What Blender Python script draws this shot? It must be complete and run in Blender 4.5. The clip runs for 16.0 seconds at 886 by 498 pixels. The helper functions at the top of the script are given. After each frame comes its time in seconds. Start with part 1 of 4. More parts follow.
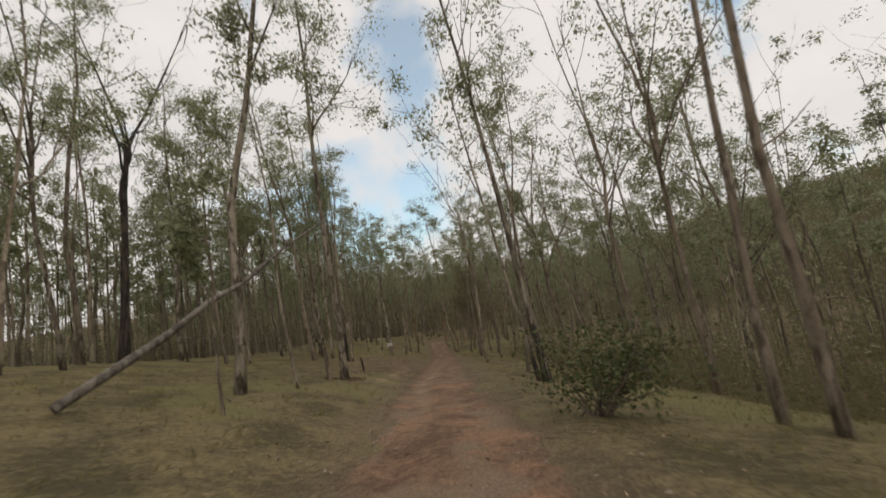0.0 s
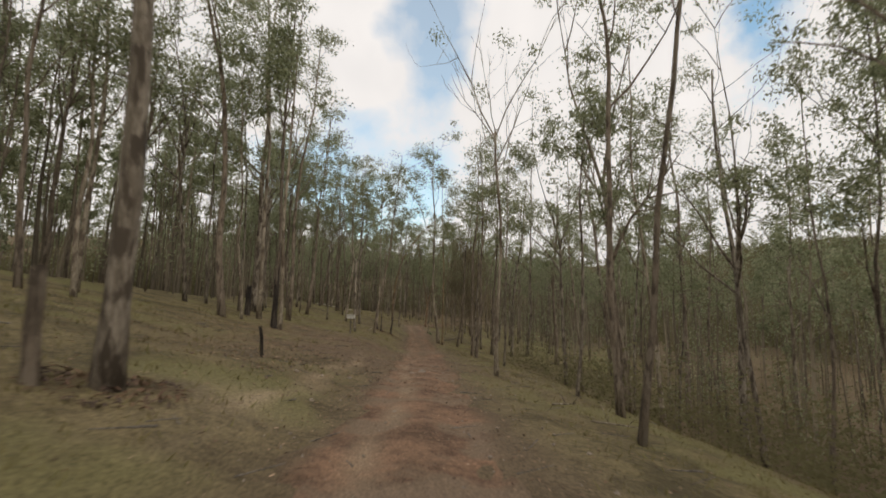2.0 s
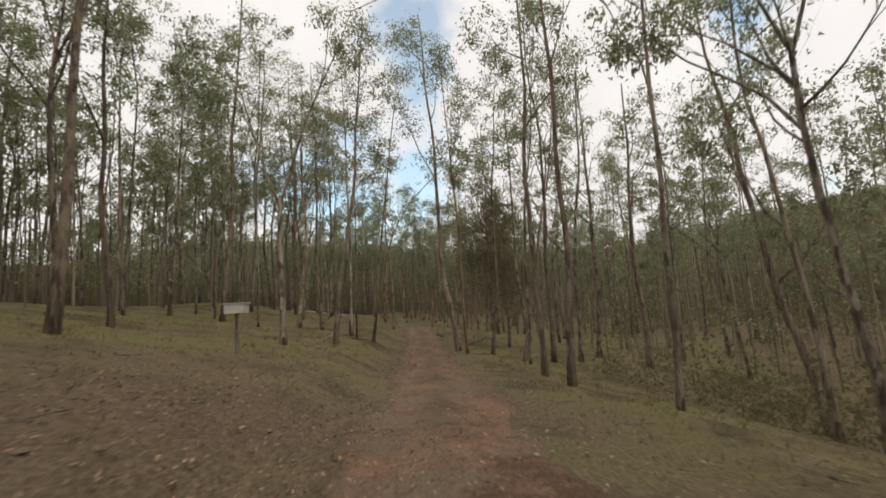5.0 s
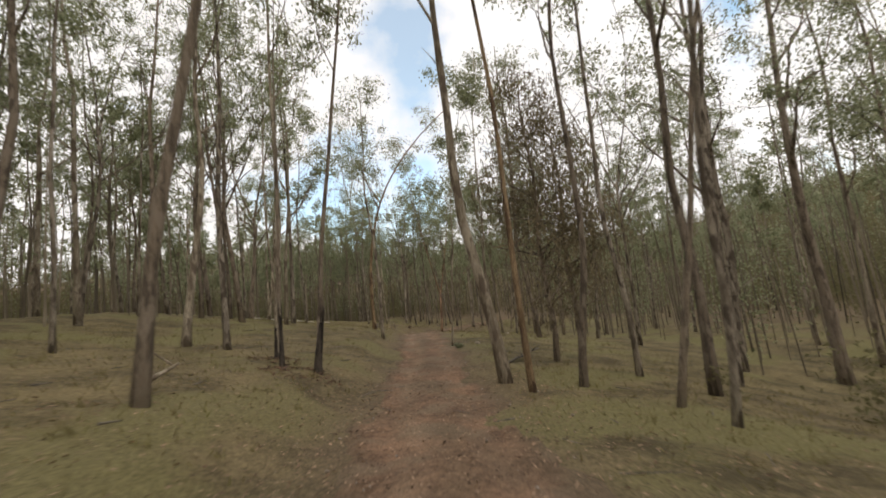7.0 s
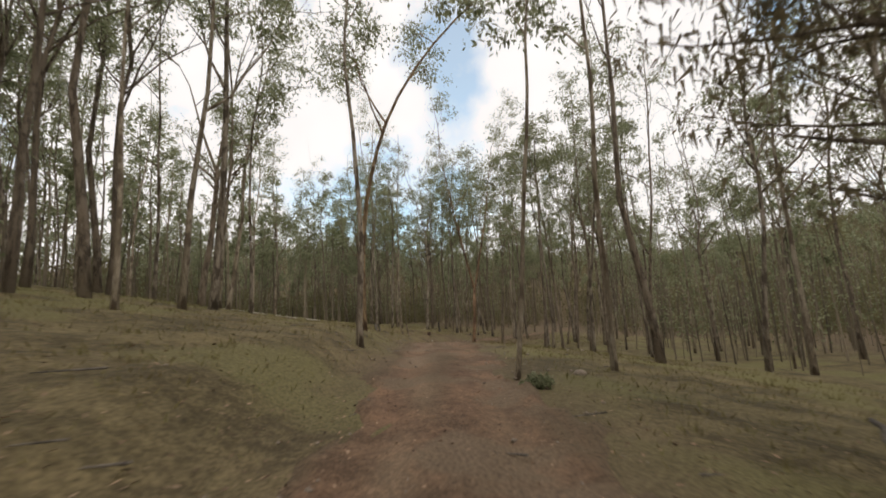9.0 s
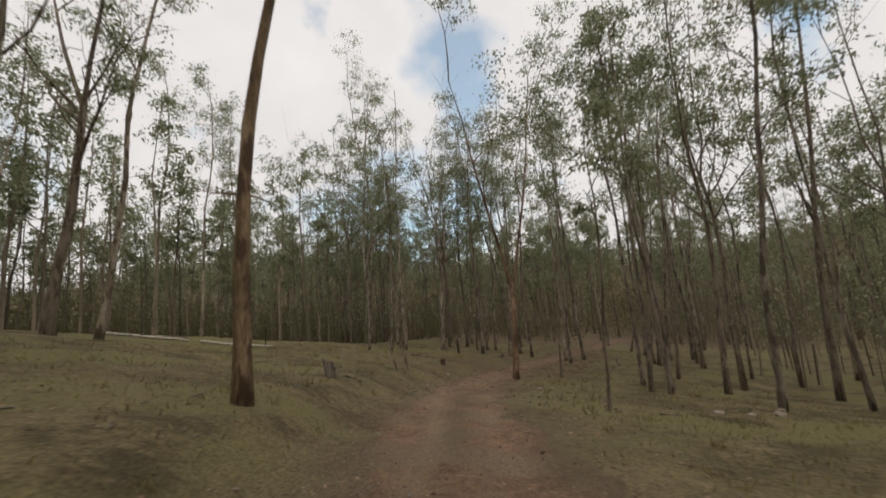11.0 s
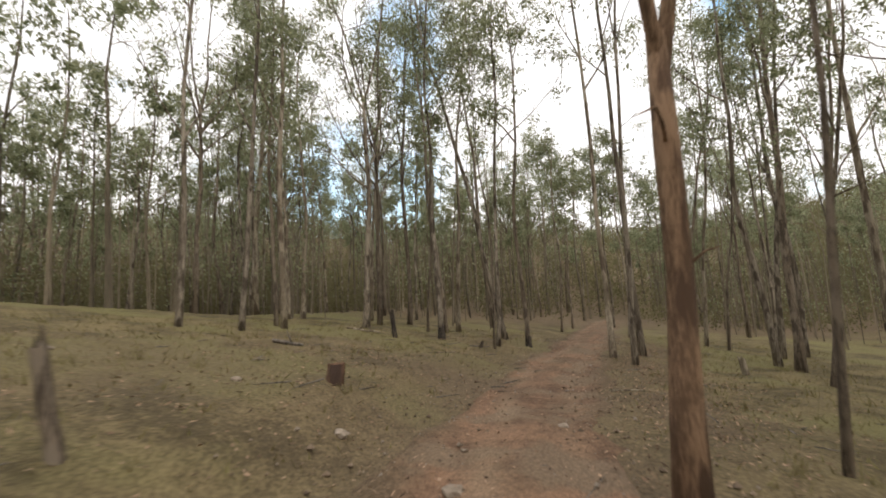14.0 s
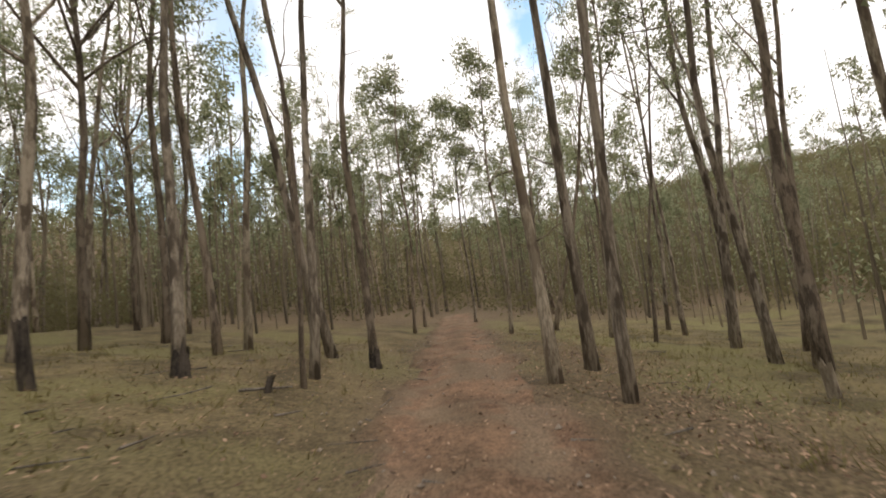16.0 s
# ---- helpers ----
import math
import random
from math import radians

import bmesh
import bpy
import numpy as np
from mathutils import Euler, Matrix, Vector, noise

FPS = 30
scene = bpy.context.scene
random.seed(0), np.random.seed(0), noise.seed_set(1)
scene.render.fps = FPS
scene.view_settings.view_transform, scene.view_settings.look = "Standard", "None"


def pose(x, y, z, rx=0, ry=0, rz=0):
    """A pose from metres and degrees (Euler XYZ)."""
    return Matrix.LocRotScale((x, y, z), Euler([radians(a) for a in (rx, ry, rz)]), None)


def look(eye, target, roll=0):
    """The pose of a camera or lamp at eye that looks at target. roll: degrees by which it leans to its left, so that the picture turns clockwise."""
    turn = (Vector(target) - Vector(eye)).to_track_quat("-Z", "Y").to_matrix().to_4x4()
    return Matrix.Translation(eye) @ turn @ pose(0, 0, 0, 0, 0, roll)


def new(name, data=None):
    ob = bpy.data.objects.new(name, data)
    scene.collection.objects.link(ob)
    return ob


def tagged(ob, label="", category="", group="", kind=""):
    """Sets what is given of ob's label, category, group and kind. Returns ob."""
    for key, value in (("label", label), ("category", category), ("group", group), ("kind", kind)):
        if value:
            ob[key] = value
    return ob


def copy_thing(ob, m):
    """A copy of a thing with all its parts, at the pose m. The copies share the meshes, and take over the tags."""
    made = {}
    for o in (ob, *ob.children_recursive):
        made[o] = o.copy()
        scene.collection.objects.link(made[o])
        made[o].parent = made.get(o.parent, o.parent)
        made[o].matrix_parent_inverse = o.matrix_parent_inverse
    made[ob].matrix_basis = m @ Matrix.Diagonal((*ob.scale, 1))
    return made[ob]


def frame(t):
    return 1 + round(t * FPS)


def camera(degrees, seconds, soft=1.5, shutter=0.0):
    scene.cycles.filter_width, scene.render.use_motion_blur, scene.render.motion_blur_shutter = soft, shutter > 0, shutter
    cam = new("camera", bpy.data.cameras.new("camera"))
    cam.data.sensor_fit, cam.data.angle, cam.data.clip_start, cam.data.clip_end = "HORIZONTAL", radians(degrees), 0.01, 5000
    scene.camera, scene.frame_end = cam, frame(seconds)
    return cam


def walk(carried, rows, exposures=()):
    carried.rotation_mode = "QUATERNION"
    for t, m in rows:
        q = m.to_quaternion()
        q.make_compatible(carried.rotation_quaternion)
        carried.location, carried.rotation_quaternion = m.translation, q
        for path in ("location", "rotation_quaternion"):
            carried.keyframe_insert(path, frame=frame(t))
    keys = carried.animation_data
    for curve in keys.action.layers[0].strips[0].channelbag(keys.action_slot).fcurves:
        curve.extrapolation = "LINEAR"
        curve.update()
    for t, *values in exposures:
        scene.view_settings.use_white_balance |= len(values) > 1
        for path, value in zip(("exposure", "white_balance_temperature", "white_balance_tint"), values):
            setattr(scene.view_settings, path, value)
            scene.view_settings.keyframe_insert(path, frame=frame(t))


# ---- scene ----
cam = camera(88.0, 16.0, soft=1.75, shutter=0.3)
# seconds, place, then heading to the left, tilt up and lean
PATH = [
    (0.0, 0.000, 0.000, 0.000, 0.00, 9.07, -9.92),
    (0.5, -0.247, 3.720, -0.056, -0.05, 7.25, -6.84),
    (1.0, -0.530, 7.456, -0.197, 0.07, 6.01, -1.22),
    (1.5, -0.813, 11.128, -0.366, -0.40, 6.99, 2.73),
    (2.0, -0.993, 14.781, -0.561, -0.70, 7.51, 1.52),
    (2.5, -0.982, 18.569, -0.836, -0.74, 7.44, -0.22),
    (3.0, -1.084, 22.285, -1.059, -0.82, 7.11, 0.68),
    (3.5, -1.178, 25.921, -1.211, -0.86, 6.23, 0.96),
    (4.0, -1.413, 29.556, -1.345, -1.12, 6.83, -1.08),
    (4.2, -1.523, 31.008, -1.433, -0.90, 6.98, -0.83),
    (6.3, -1.719, 46.739, -2.048, -0.71, 8.62, -9.61),
    (6.5, -1.807, 48.384, -2.099, -0.57, 8.04, -9.29),
    (7.0, -2.019, 52.618, -2.202, -0.31, 8.25, -6.74),
    (7.5, -2.274, 56.788, -2.358, -0.00, 10.24, -5.30),
    (8.0, -2.475, 60.805, -2.600, 1.48, 9.22, -5.46),
    (8.5, -2.638, 64.400, -2.783, 2.78, 10.61, -4.62),
    (8.7, -2.658, 65.807, -2.806, 3.28, 9.96, -3.40),
    (10.4, -3.330, 77.700, -2.150, 5.00, 11.20, -4.60),
    (10.8, -3.539, 80.454, -1.902, 5.28, 14.47, -4.67),
    (11.0, -3.687, 81.774, -1.868, 5.51, 11.22, -4.97),
    (11.5, -4.075, 84.989, -1.826, 5.38, 9.96, -4.04),
    (12.0, -4.478, 88.145, -1.783, 4.74, 8.39, -4.07),
    (12.5, -4.758, 91.232, -1.786, 3.94, 7.64, -4.95),
    (13.0, -4.925, 94.274, -1.861, 2.33, 6.91, -6.77),
    (13.5, -5.015, 97.288, -1.943, 1.00, 6.84, -7.49),
    (14.0, -5.088, 100.273, -2.171, -1.55, 8.06, -3.42),
    (14.5, -4.806, 103.109, -2.338, -6.38, 8.11, -4.66),
    (15.0, -4.513, 105.751, -2.454, -12.27, 7.16, -7.75),
    (15.5, -3.918, 108.084, -2.438, -17.99, 4.98, -9.98),
    (16.0, -3.381, 110.000, -2.430, -22.20, 6.37, -7.22),
]
walk(cam, [(t, pose(x, y, z, 0, 0, yaw) @ pose(0, 0, 0, 90 + tilt, 0, 0) @ pose(0, 0, 0, 0, 0, lean))
           for t, x, y, z, yaw, tilt, lean in PATH], exposures=[(0.0, -0.5, 7500, 13), (1.0, -0.55, 7450, 13), (1.5, -0.42, 7450, 13), (2.5, -0.36, 7450, 13), (6.5, -0.12, 7400, 14), (7.5, -0.02, 7400, 14), (8.5, -0.07, 7400, 14), (11.0, -0.48, 7350, 13), (12.0, -0.28, 7400, 13), (13.0, 0.12, 7250, 13), (16.0, 0.3, 7500, 15)])

rng = np.random.default_rng(7)

# ---- sky and sun: bright broken cloud with blue gaps ----
world = bpy.data.worlds.new("sky")
scene.world = world
world.use_nodes = True
wn, wl = world.node_tree.nodes, world.node_tree.links
wn.clear()
w_out, w_bg = wn.new("ShaderNodeOutputWorld"), wn.new("ShaderNodeBackground")
w_sky = wn.new("ShaderNodeTexSky")
w_sky.sky_type, w_sky.sun_disc = "NISHITA", False
w_sky.sun_elevation, w_sky.sun_rotation = radians(52), radians(150)
w_co = wn.new("ShaderNodeTexCoord")
w_noise = wn.new("ShaderNodeTexNoise")
w_noise.inputs["Scale"].default_value, w_noise.inputs["Detail"].default_value = 2.6, 8.0
w_noise.inputs["Roughness"].default_value = 0.55
w_ramp = wn.new("ShaderNodeValToRGB")
w_ramp.color_ramp.elements[0].position, w_ramp.color_ramp.elements[1].position = 0.30, 0.40
w_fine = wn.new("ShaderNodeTexNoise")
w_fine.inputs["Scale"].default_value, w_fine.inputs["Detail"].default_value = 8.0, 9.0
w_tone = wn.new("ShaderNodeMixRGB")
w_tone.inputs[1].default_value, w_tone.inputs[2].default_value = (9.4, 10.0, 10.9, 1), (12.0, 12.5, 13.3, 1)
w_min = wn.new("ShaderNodeMath")
w_min.operation = "MINIMUM"


def blue_gap(centre, size, floor):
    """A ragged thin place in the cloud round a direction; floor: how much cloud is left in it. Gives the cloud cover."""
    away, stretched, long, warp, edge = (wn.new(f"ShaderNode{n}") for n in ("VectorMath", "VectorMath", "VectorMath", "Math", "MapRange"))
    away.operation, stretched.operation, long.operation, warp.operation = "SUBTRACT", "DIVIDE", "LENGTH", "MULTIPLY_ADD"
    away.inputs[1].default_value, stretched.inputs[1].default_value = centre, size
    warp.inputs[1].default_value = -4.5
    edge.inputs["From Min"].default_value, edge.inputs["From Max"].default_value = -1.9, -0.75
    edge.inputs["To Min"].default_value = floor
    wl.new(w_co.outputs["Generated"], away.inputs[0])
    wl.new(away.outputs["Vector"], stretched.inputs[0])
    wl.new(stretched.outputs["Vector"], long.inputs[0])
    wl.new(w_fine.outputs["Fac"], warp.inputs[0])
    wl.new(long.outputs["Value"], warp.inputs[2])
    wl.new(warp.outputs[0], edge.inputs["Value"])
    return edge.outputs["Result"]


w_mix = wn.new("ShaderNodeMixRGB")
w_blue = wn.new("ShaderNodeMixRGB")
w_blue.blend_type, w_blue.inputs[0].default_value, w_blue.inputs[2].default_value = "MULTIPLY", 1.0, (2.9, 3.5, 3.2, 1)
wl.new(w_co.outputs["Generated"], w_noise.inputs["Vector"])
wl.new(w_co.outputs["Generated"], w_fine.inputs["Vector"])
wl.new(w_noise.outputs["Fac"], w_ramp.inputs["Fac"])
wl.new(w_fine.outputs["Fac"], w_tone.inputs[0])
wl.new(w_ramp.outputs["Color"], w_min.inputs[0])
w_low = wn.new("ShaderNodeMath")
w_low.operation = "MINIMUM"
# a tall gap over the track and a lower one beside it
wl.new(blue_gap((-0.01, 0.87, 0.50), (0.062, 0.3, 0.13), 0.25), w_low.inputs[0])
wl.new(blue_gap((-0.13, 0.95, 0.25), (0.17, 0.3, 0.09), 0.25), w_low.inputs[1])
wl.new(w_low.outputs[0], w_min.inputs[1])
wl.new(w_min.outputs[0], w_mix.inputs[0])
wl.new(w_sky.outputs["Color"], w_blue.inputs[1])
wl.new(w_blue.outputs["Color"], w_mix.inputs[1])
wl.new(w_tone.outputs["Color"], w_mix.inputs[2])
wl.new(w_mix.outputs["Color"], w_bg.inputs["Color"])
w_bg.inputs["Strength"].default_value = 0.1
wl.new(w_bg.outputs["Background"], w_out.inputs["Surface"])

sun = new("sun", bpy.data.lights.new("sun", "SUN"))
sun.data.energy, sun.data.angle, sun.data.color = 0.9, radians(28), (1.0, 0.95, 0.86)
sun.matrix_world = look((0, 0, 0), (-math.sin(radians(150)), -math.cos(radians(150)), -math.tan(radians(52))))


# ---- materials ----
def material(name, dark, light, scale=4.0, stretch=(1, 1, 1), rough=0.9, bump=0.3, spot=None, spot_scale=1.0, crisp=0.12, gritty=0.0,
             vary=0.0, translucent=0.0, island=False, second=None, cover=None, wash=None):
    """Two noise scales between dark and light; spot: a third colour in patches; vary: brightness by object or island."""
    m = bpy.data.materials.new(name)
    m.use_nodes = True
    nt = m.node_tree
    n, l = nt.nodes, nt.links
    bsdf = n["Principled BSDF"]
    bsdf.inputs["Roughness"].default_value = rough
    bsdf.inputs["Specular IOR Level"].default_value = 0.25
    grit = n.new("ShaderNodeTexNoise")
    grit.inputs["Scale"].default_value, grit.inputs["Detail"].default_value = scale * 4.5, 4.0
    co = n.new("ShaderNodeTexCoord")
    mp = n.new("ShaderNodeMapping")
    mp.inputs["Scale"].default_value = stretch
    l.new(co.outputs["Object"], mp.inputs["Vector"])
    big, fine = n.new("ShaderNodeTexNoise"), n.new("ShaderNodeTexNoise")
    big.inputs["Scale"].default_value, fine.inputs["Scale"].default_value = scale * 0.13, scale
    big.inputs["Detail"].default_value, fine.inputs["Detail"].default_value = 4.0, 8.0
    fine.inputs["Roughness"].default_value = 0.7
    l.new(mp.outputs["Vector"], big.inputs["Vector"])
    l.new(mp.outputs["Vector"], fine.inputs["Vector"])
    l.new(mp.outputs["Vector"], grit.inputs["Vector"])
    add = n.new("ShaderNodeMath")
    add.operation = "ADD"
    l.new(big.outputs["Fac"], add.inputs[0])
    l.new(fine.outputs["Fac"], add.inputs[1])
    ramp = n.new("ShaderNodeValToRGB")
    ramp.color_ramp.elements[0].position, ramp.color_ramp.elements[1].position = 0.5 - crisp, 0.5 + crisp
    half = n.new("ShaderNodeMath")
    half.operation = "MULTIPLY"
    half.inputs[1].default_value = 0.5
    l.new(add.outputs[0], half.inputs[0])
    l.new(half.outputs[0], ramp.inputs["Fac"])
    ramp.color_ramp.elements[0].color, ramp.color_ramp.elements[1].color = (*dark, 1), (*light, 1)
    out = ramp.outputs["Color"]
    if spot:
        sn = n.new("ShaderNodeTexNoise")
        sn.inputs["Scale"].default_value, sn.inputs["Detail"].default_value = spot_scale, 6.0
        sm = n.new("ShaderNodeMapping")
        sm.inputs["Scale"].default_value = (1, 1, 1 if stretch[2] == 1 else 0.3)
        l.new(co.outputs["Object"], sm.inputs["Vector"])
        l.new(sm.outputs["Vector"], sn.inputs["Vector"])
        sr = n.new("ShaderNodeValToRGB")
        sr.color_ramp.elements[0].position, sr.color_ramp.elements[1].position = 0.5, 0.58
        l.new(sn.outputs["Fac"], sr.inputs["Fac"])
        mix = n.new("ShaderNodeMixRGB")
        l.new(sr.outputs["Color"], mix.inputs[0])
        l.new(out, mix.inputs[1])
        mix.inputs[2].default_value = (*spot, 1)
        out = mix.outputs["Color"]
    if cover:
        at = n.new("ShaderNodeAttribute")
        at.attribute_name = "cover"
        cm = n.new("ShaderNodeMixRGB")
        l.new(at.outputs["Fac"], cm.inputs[0])
        l.new(out, cm.inputs[1])
        scaled = n.new("ShaderNodeMixRGB")
        scaled.blend_type = "MIX"
        l.new(fine.outputs["Fac"], scaled.inputs[0])
        scaled.inputs[1].default_value = (*[c * 0.55 for c in cover], 1)
        scaled.inputs[2].default_value = (*[c * 1.45 for c in cover], 1)
        l.new(scaled.outputs["Color"], cm.inputs[2])
        out = cm.outputs["Color"]
    if wash:
        at = n.new("ShaderNodeAttribute")
        at.attribute_name = "wash"
        wm = n.new("ShaderNodeMixRGB")
        l.new(at.outputs["Fac"], wm.inputs[0])
        l.new(out, wm.inputs[1])
        wm.inputs[2].default_value = (*wash, 1)
        out = wm.outputs["Color"]
    if vary:
        if island:
            src = n.new("ShaderNodeNewGeometry").outputs["Random Per Island"]
        else:
            src = n.new("ShaderNodeObjectInfo").outputs["Random"]
        mr = n.new("ShaderNodeMapRange")
        mr.inputs["To Min"].default_value, mr.inputs["To Max"].default_value = 1 - vary, 1 + vary
        l.new(src, mr.inputs["Value"])
        if second:
            tint = n.new("ShaderNodeMixRGB")
            l.new(src, tint.inputs[0])
            l.new(out, tint.inputs[1])
            tint.inputs[2].default_value = (*second, 1)
            out = tint.outputs["Color"]
        hsv = n.new("ShaderNodeHueSaturation")
        l.new(mr.outputs["Result"], hsv.inputs["Value"])
        l.new(out, hsv.inputs["Color"])
        out = hsv.outputs["Color"]
    if gritty:
        gm, gv = n.new("ShaderNodeMapRange"), n.new("ShaderNodeHueSaturation")
        gm.inputs["From Min"].default_value, gm.inputs["From Max"].default_value = 0.35, 0.65
        gm.inputs["To Min"].default_value, gm.inputs["To Max"].default_value = 1 - gritty, 1 + gritty
        l.new(grit.outputs["Fac"], gm.inputs["Value"])
        l.new(gm.outputs["Result"], gv.inputs["Value"])
        l.new(out, gv.inputs["Color"])
        out = gv.outputs["Color"]
    l.new(out, bsdf.inputs["Base Color"])
    if bump:
        b = n.new("ShaderNodeBump")
        b.inputs["Strength"].default_value, b.inputs["Distance"].default_value = bump, 0.05
        l.new(fine.outputs["Fac"], b.inputs["Height"])
        l.new(b.outputs["Normal"], bsdf.inputs["Normal"])
    if translucent:
        tr = n.new("ShaderNodeBsdfTranslucent")
        l.new(out, tr.inputs["Color"])
        ms = n.new("ShaderNodeMixShader")
        ms.inputs[0].default_value = translucent
        l.new(bsdf.outputs[0], ms.inputs[1])
        l.new(tr.outputs[0], ms.inputs[2])
        l.new(ms.outputs[0], n["Material Output"].inputs["Surface"])
    return m


BARK = {
    "grey": material("grey_bark", (0.14, 0.115, 0.088), (0.33, 0.285, 0.23), 9, (3, 3, 0.5), spot=(0.085, 0.068, 0.052), spot_scale=5.5, vary=0.15, crisp=0.06),
    "dark": material("dark_bark", (0.085, 0.067, 0.052), (0.235, 0.188, 0.142), 14, (4, 4, 0.5), bump=0.8, spot=(0.25, 0.205, 0.16), spot_scale=6.0, vary=0.2, crisp=0.06),
    "pale": material("pale_bark", (0.20, 0.165, 0.12), (0.40, 0.345, 0.27), 8, (3, 3, 0.6), spot=(0.135, 0.105, 0.078), spot_scale=4.5, vary=0.1, crisp=0.06),
    "ochre": material("ochre_bark", (0.16, 0.108, 0.063), (0.37, 0.265, 0.162), 11, (3, 3, 0.5), bump=0.8, spot=(0.115, 0.073, 0.05), spot_scale=4.5, crisp=0.06),
    "russet": material("russet_bark", (0.15, 0.094, 0.06), (0.36, 0.232, 0.15), 11, (3, 3, 0.5), bump=0.8, spot=(0.12, 0.074, 0.05), spot_scale=4.5, crisp=0.06),
    "rust": material("rusty_bark", (0.105, 0.063, 0.044), (0.235, 0.14, 0.09), 10, (3, 3, 0.5), spot=(0.09, 0.06, 0.05), spot_scale=3.2, crisp=0.06),
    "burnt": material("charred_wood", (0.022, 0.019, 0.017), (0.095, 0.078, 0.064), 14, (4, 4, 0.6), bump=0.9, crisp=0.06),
    "bleached": material("bleached_wood", (0.36, 0.33, 0.28), (0.60, 0.56, 0.49), 12, (4, 4, 0.5), bump=0.6, crisp=0.08),
    "dead": material("weathered_wood", (0.09, 0.08, 0.07), (0.24, 0.21, 0.18), 12, (4, 4, 0.5), bump=0.6, crisp=0.06),
}
LEAF = material("gum_leaves", (0.17, 0.20, 0.105), (0.28, 0.315, 0.175), 3, rough=0.5, bump=0, vary=0.35, island=True,
                second=(0.315, 0.325, 0.21), translucent=0.68)
OAK_LEAF = material("she_oak_needles", (0.15, 0.125, 0.078), (0.27, 0.225, 0.142), 3, rough=0.8, bump=0, vary=0.3, island=True, translucent=0.5)
BUSH_LEAF = material("wattle_leaves", (0.06, 0.074, 0.032), (0.12, 0.135, 0.06), 3, rough=0.55, bump=0, vary=0.35, island=True, translucent=0.25)
GRASS = material("dry_grass", (0.16, 0.13, 0.06), (0.31, 0.245, 0.115), 3, rough=0.9, bump=0, vary=0.35, island=True,
                 second=(0.18, 0.17, 0.07), translucent=0.35)
GROUND = material("dry_grass_ground", (0.078, 0.063, 0.031), (0.2, 0.158, 0.08), 5, bump=1.0, crisp=0.08, gritty=0.35, spot=(0.168, 0.15, 0.064), spot_scale=0.22, cover=(0.15, 0.107, 0.068), wash=(0.36, 0.275, 0.18))
DIRT = material("red_dirt", (0.128, 0.074, 0.047), (0.30, 0.176, 0.111), 6, bump=1.0, crisp=0.08, gritty=0.3, spot=(0.22, 0.155, 0.105), spot_scale=0.7, cover=(0.135, 0.098, 0.06), wash=(0.34, 0.25, 0.165))
LITTER = material("fallen_leaves", (0.065, 0.038, 0.024), (0.19, 0.115, 0.072), 6, bump=0, vary=0.6, island=True, second=(0.30, 0.205, 0.14))
RUBBLE = material("brown_rubble", (0.13, 0.095, 0.065), (0.27, 0.205, 0.15), 9, bump=0.8, vary=0.35, island=True)
STONE = material("pale_stone", (0.24, 0.19, 0.145), (0.46, 0.39, 0.32), 9, bump=0.8, vary=0.2)
FAR_LEAF = material("far_foliage", (0.145, 0.132, 0.068), (0.24, 0.215, 0.112), 0.6, rough=0.8, bump=0, vary=0.12, island=True,
                    second=(0.18, 0.172, 0.09), translucent=0.6)
FAR_BARK = material("far_bark", (0.10, 0.083, 0.061), (0.28, 0.235, 0.175), 2, (3, 3, 0.5), bump=0, vary=0.4, island=True)
BOX = material("painted_tin", (0.42, 0.41, 0.38), (0.62, 0.60, 0.56), 14, rough=0.6, bump=0.1)


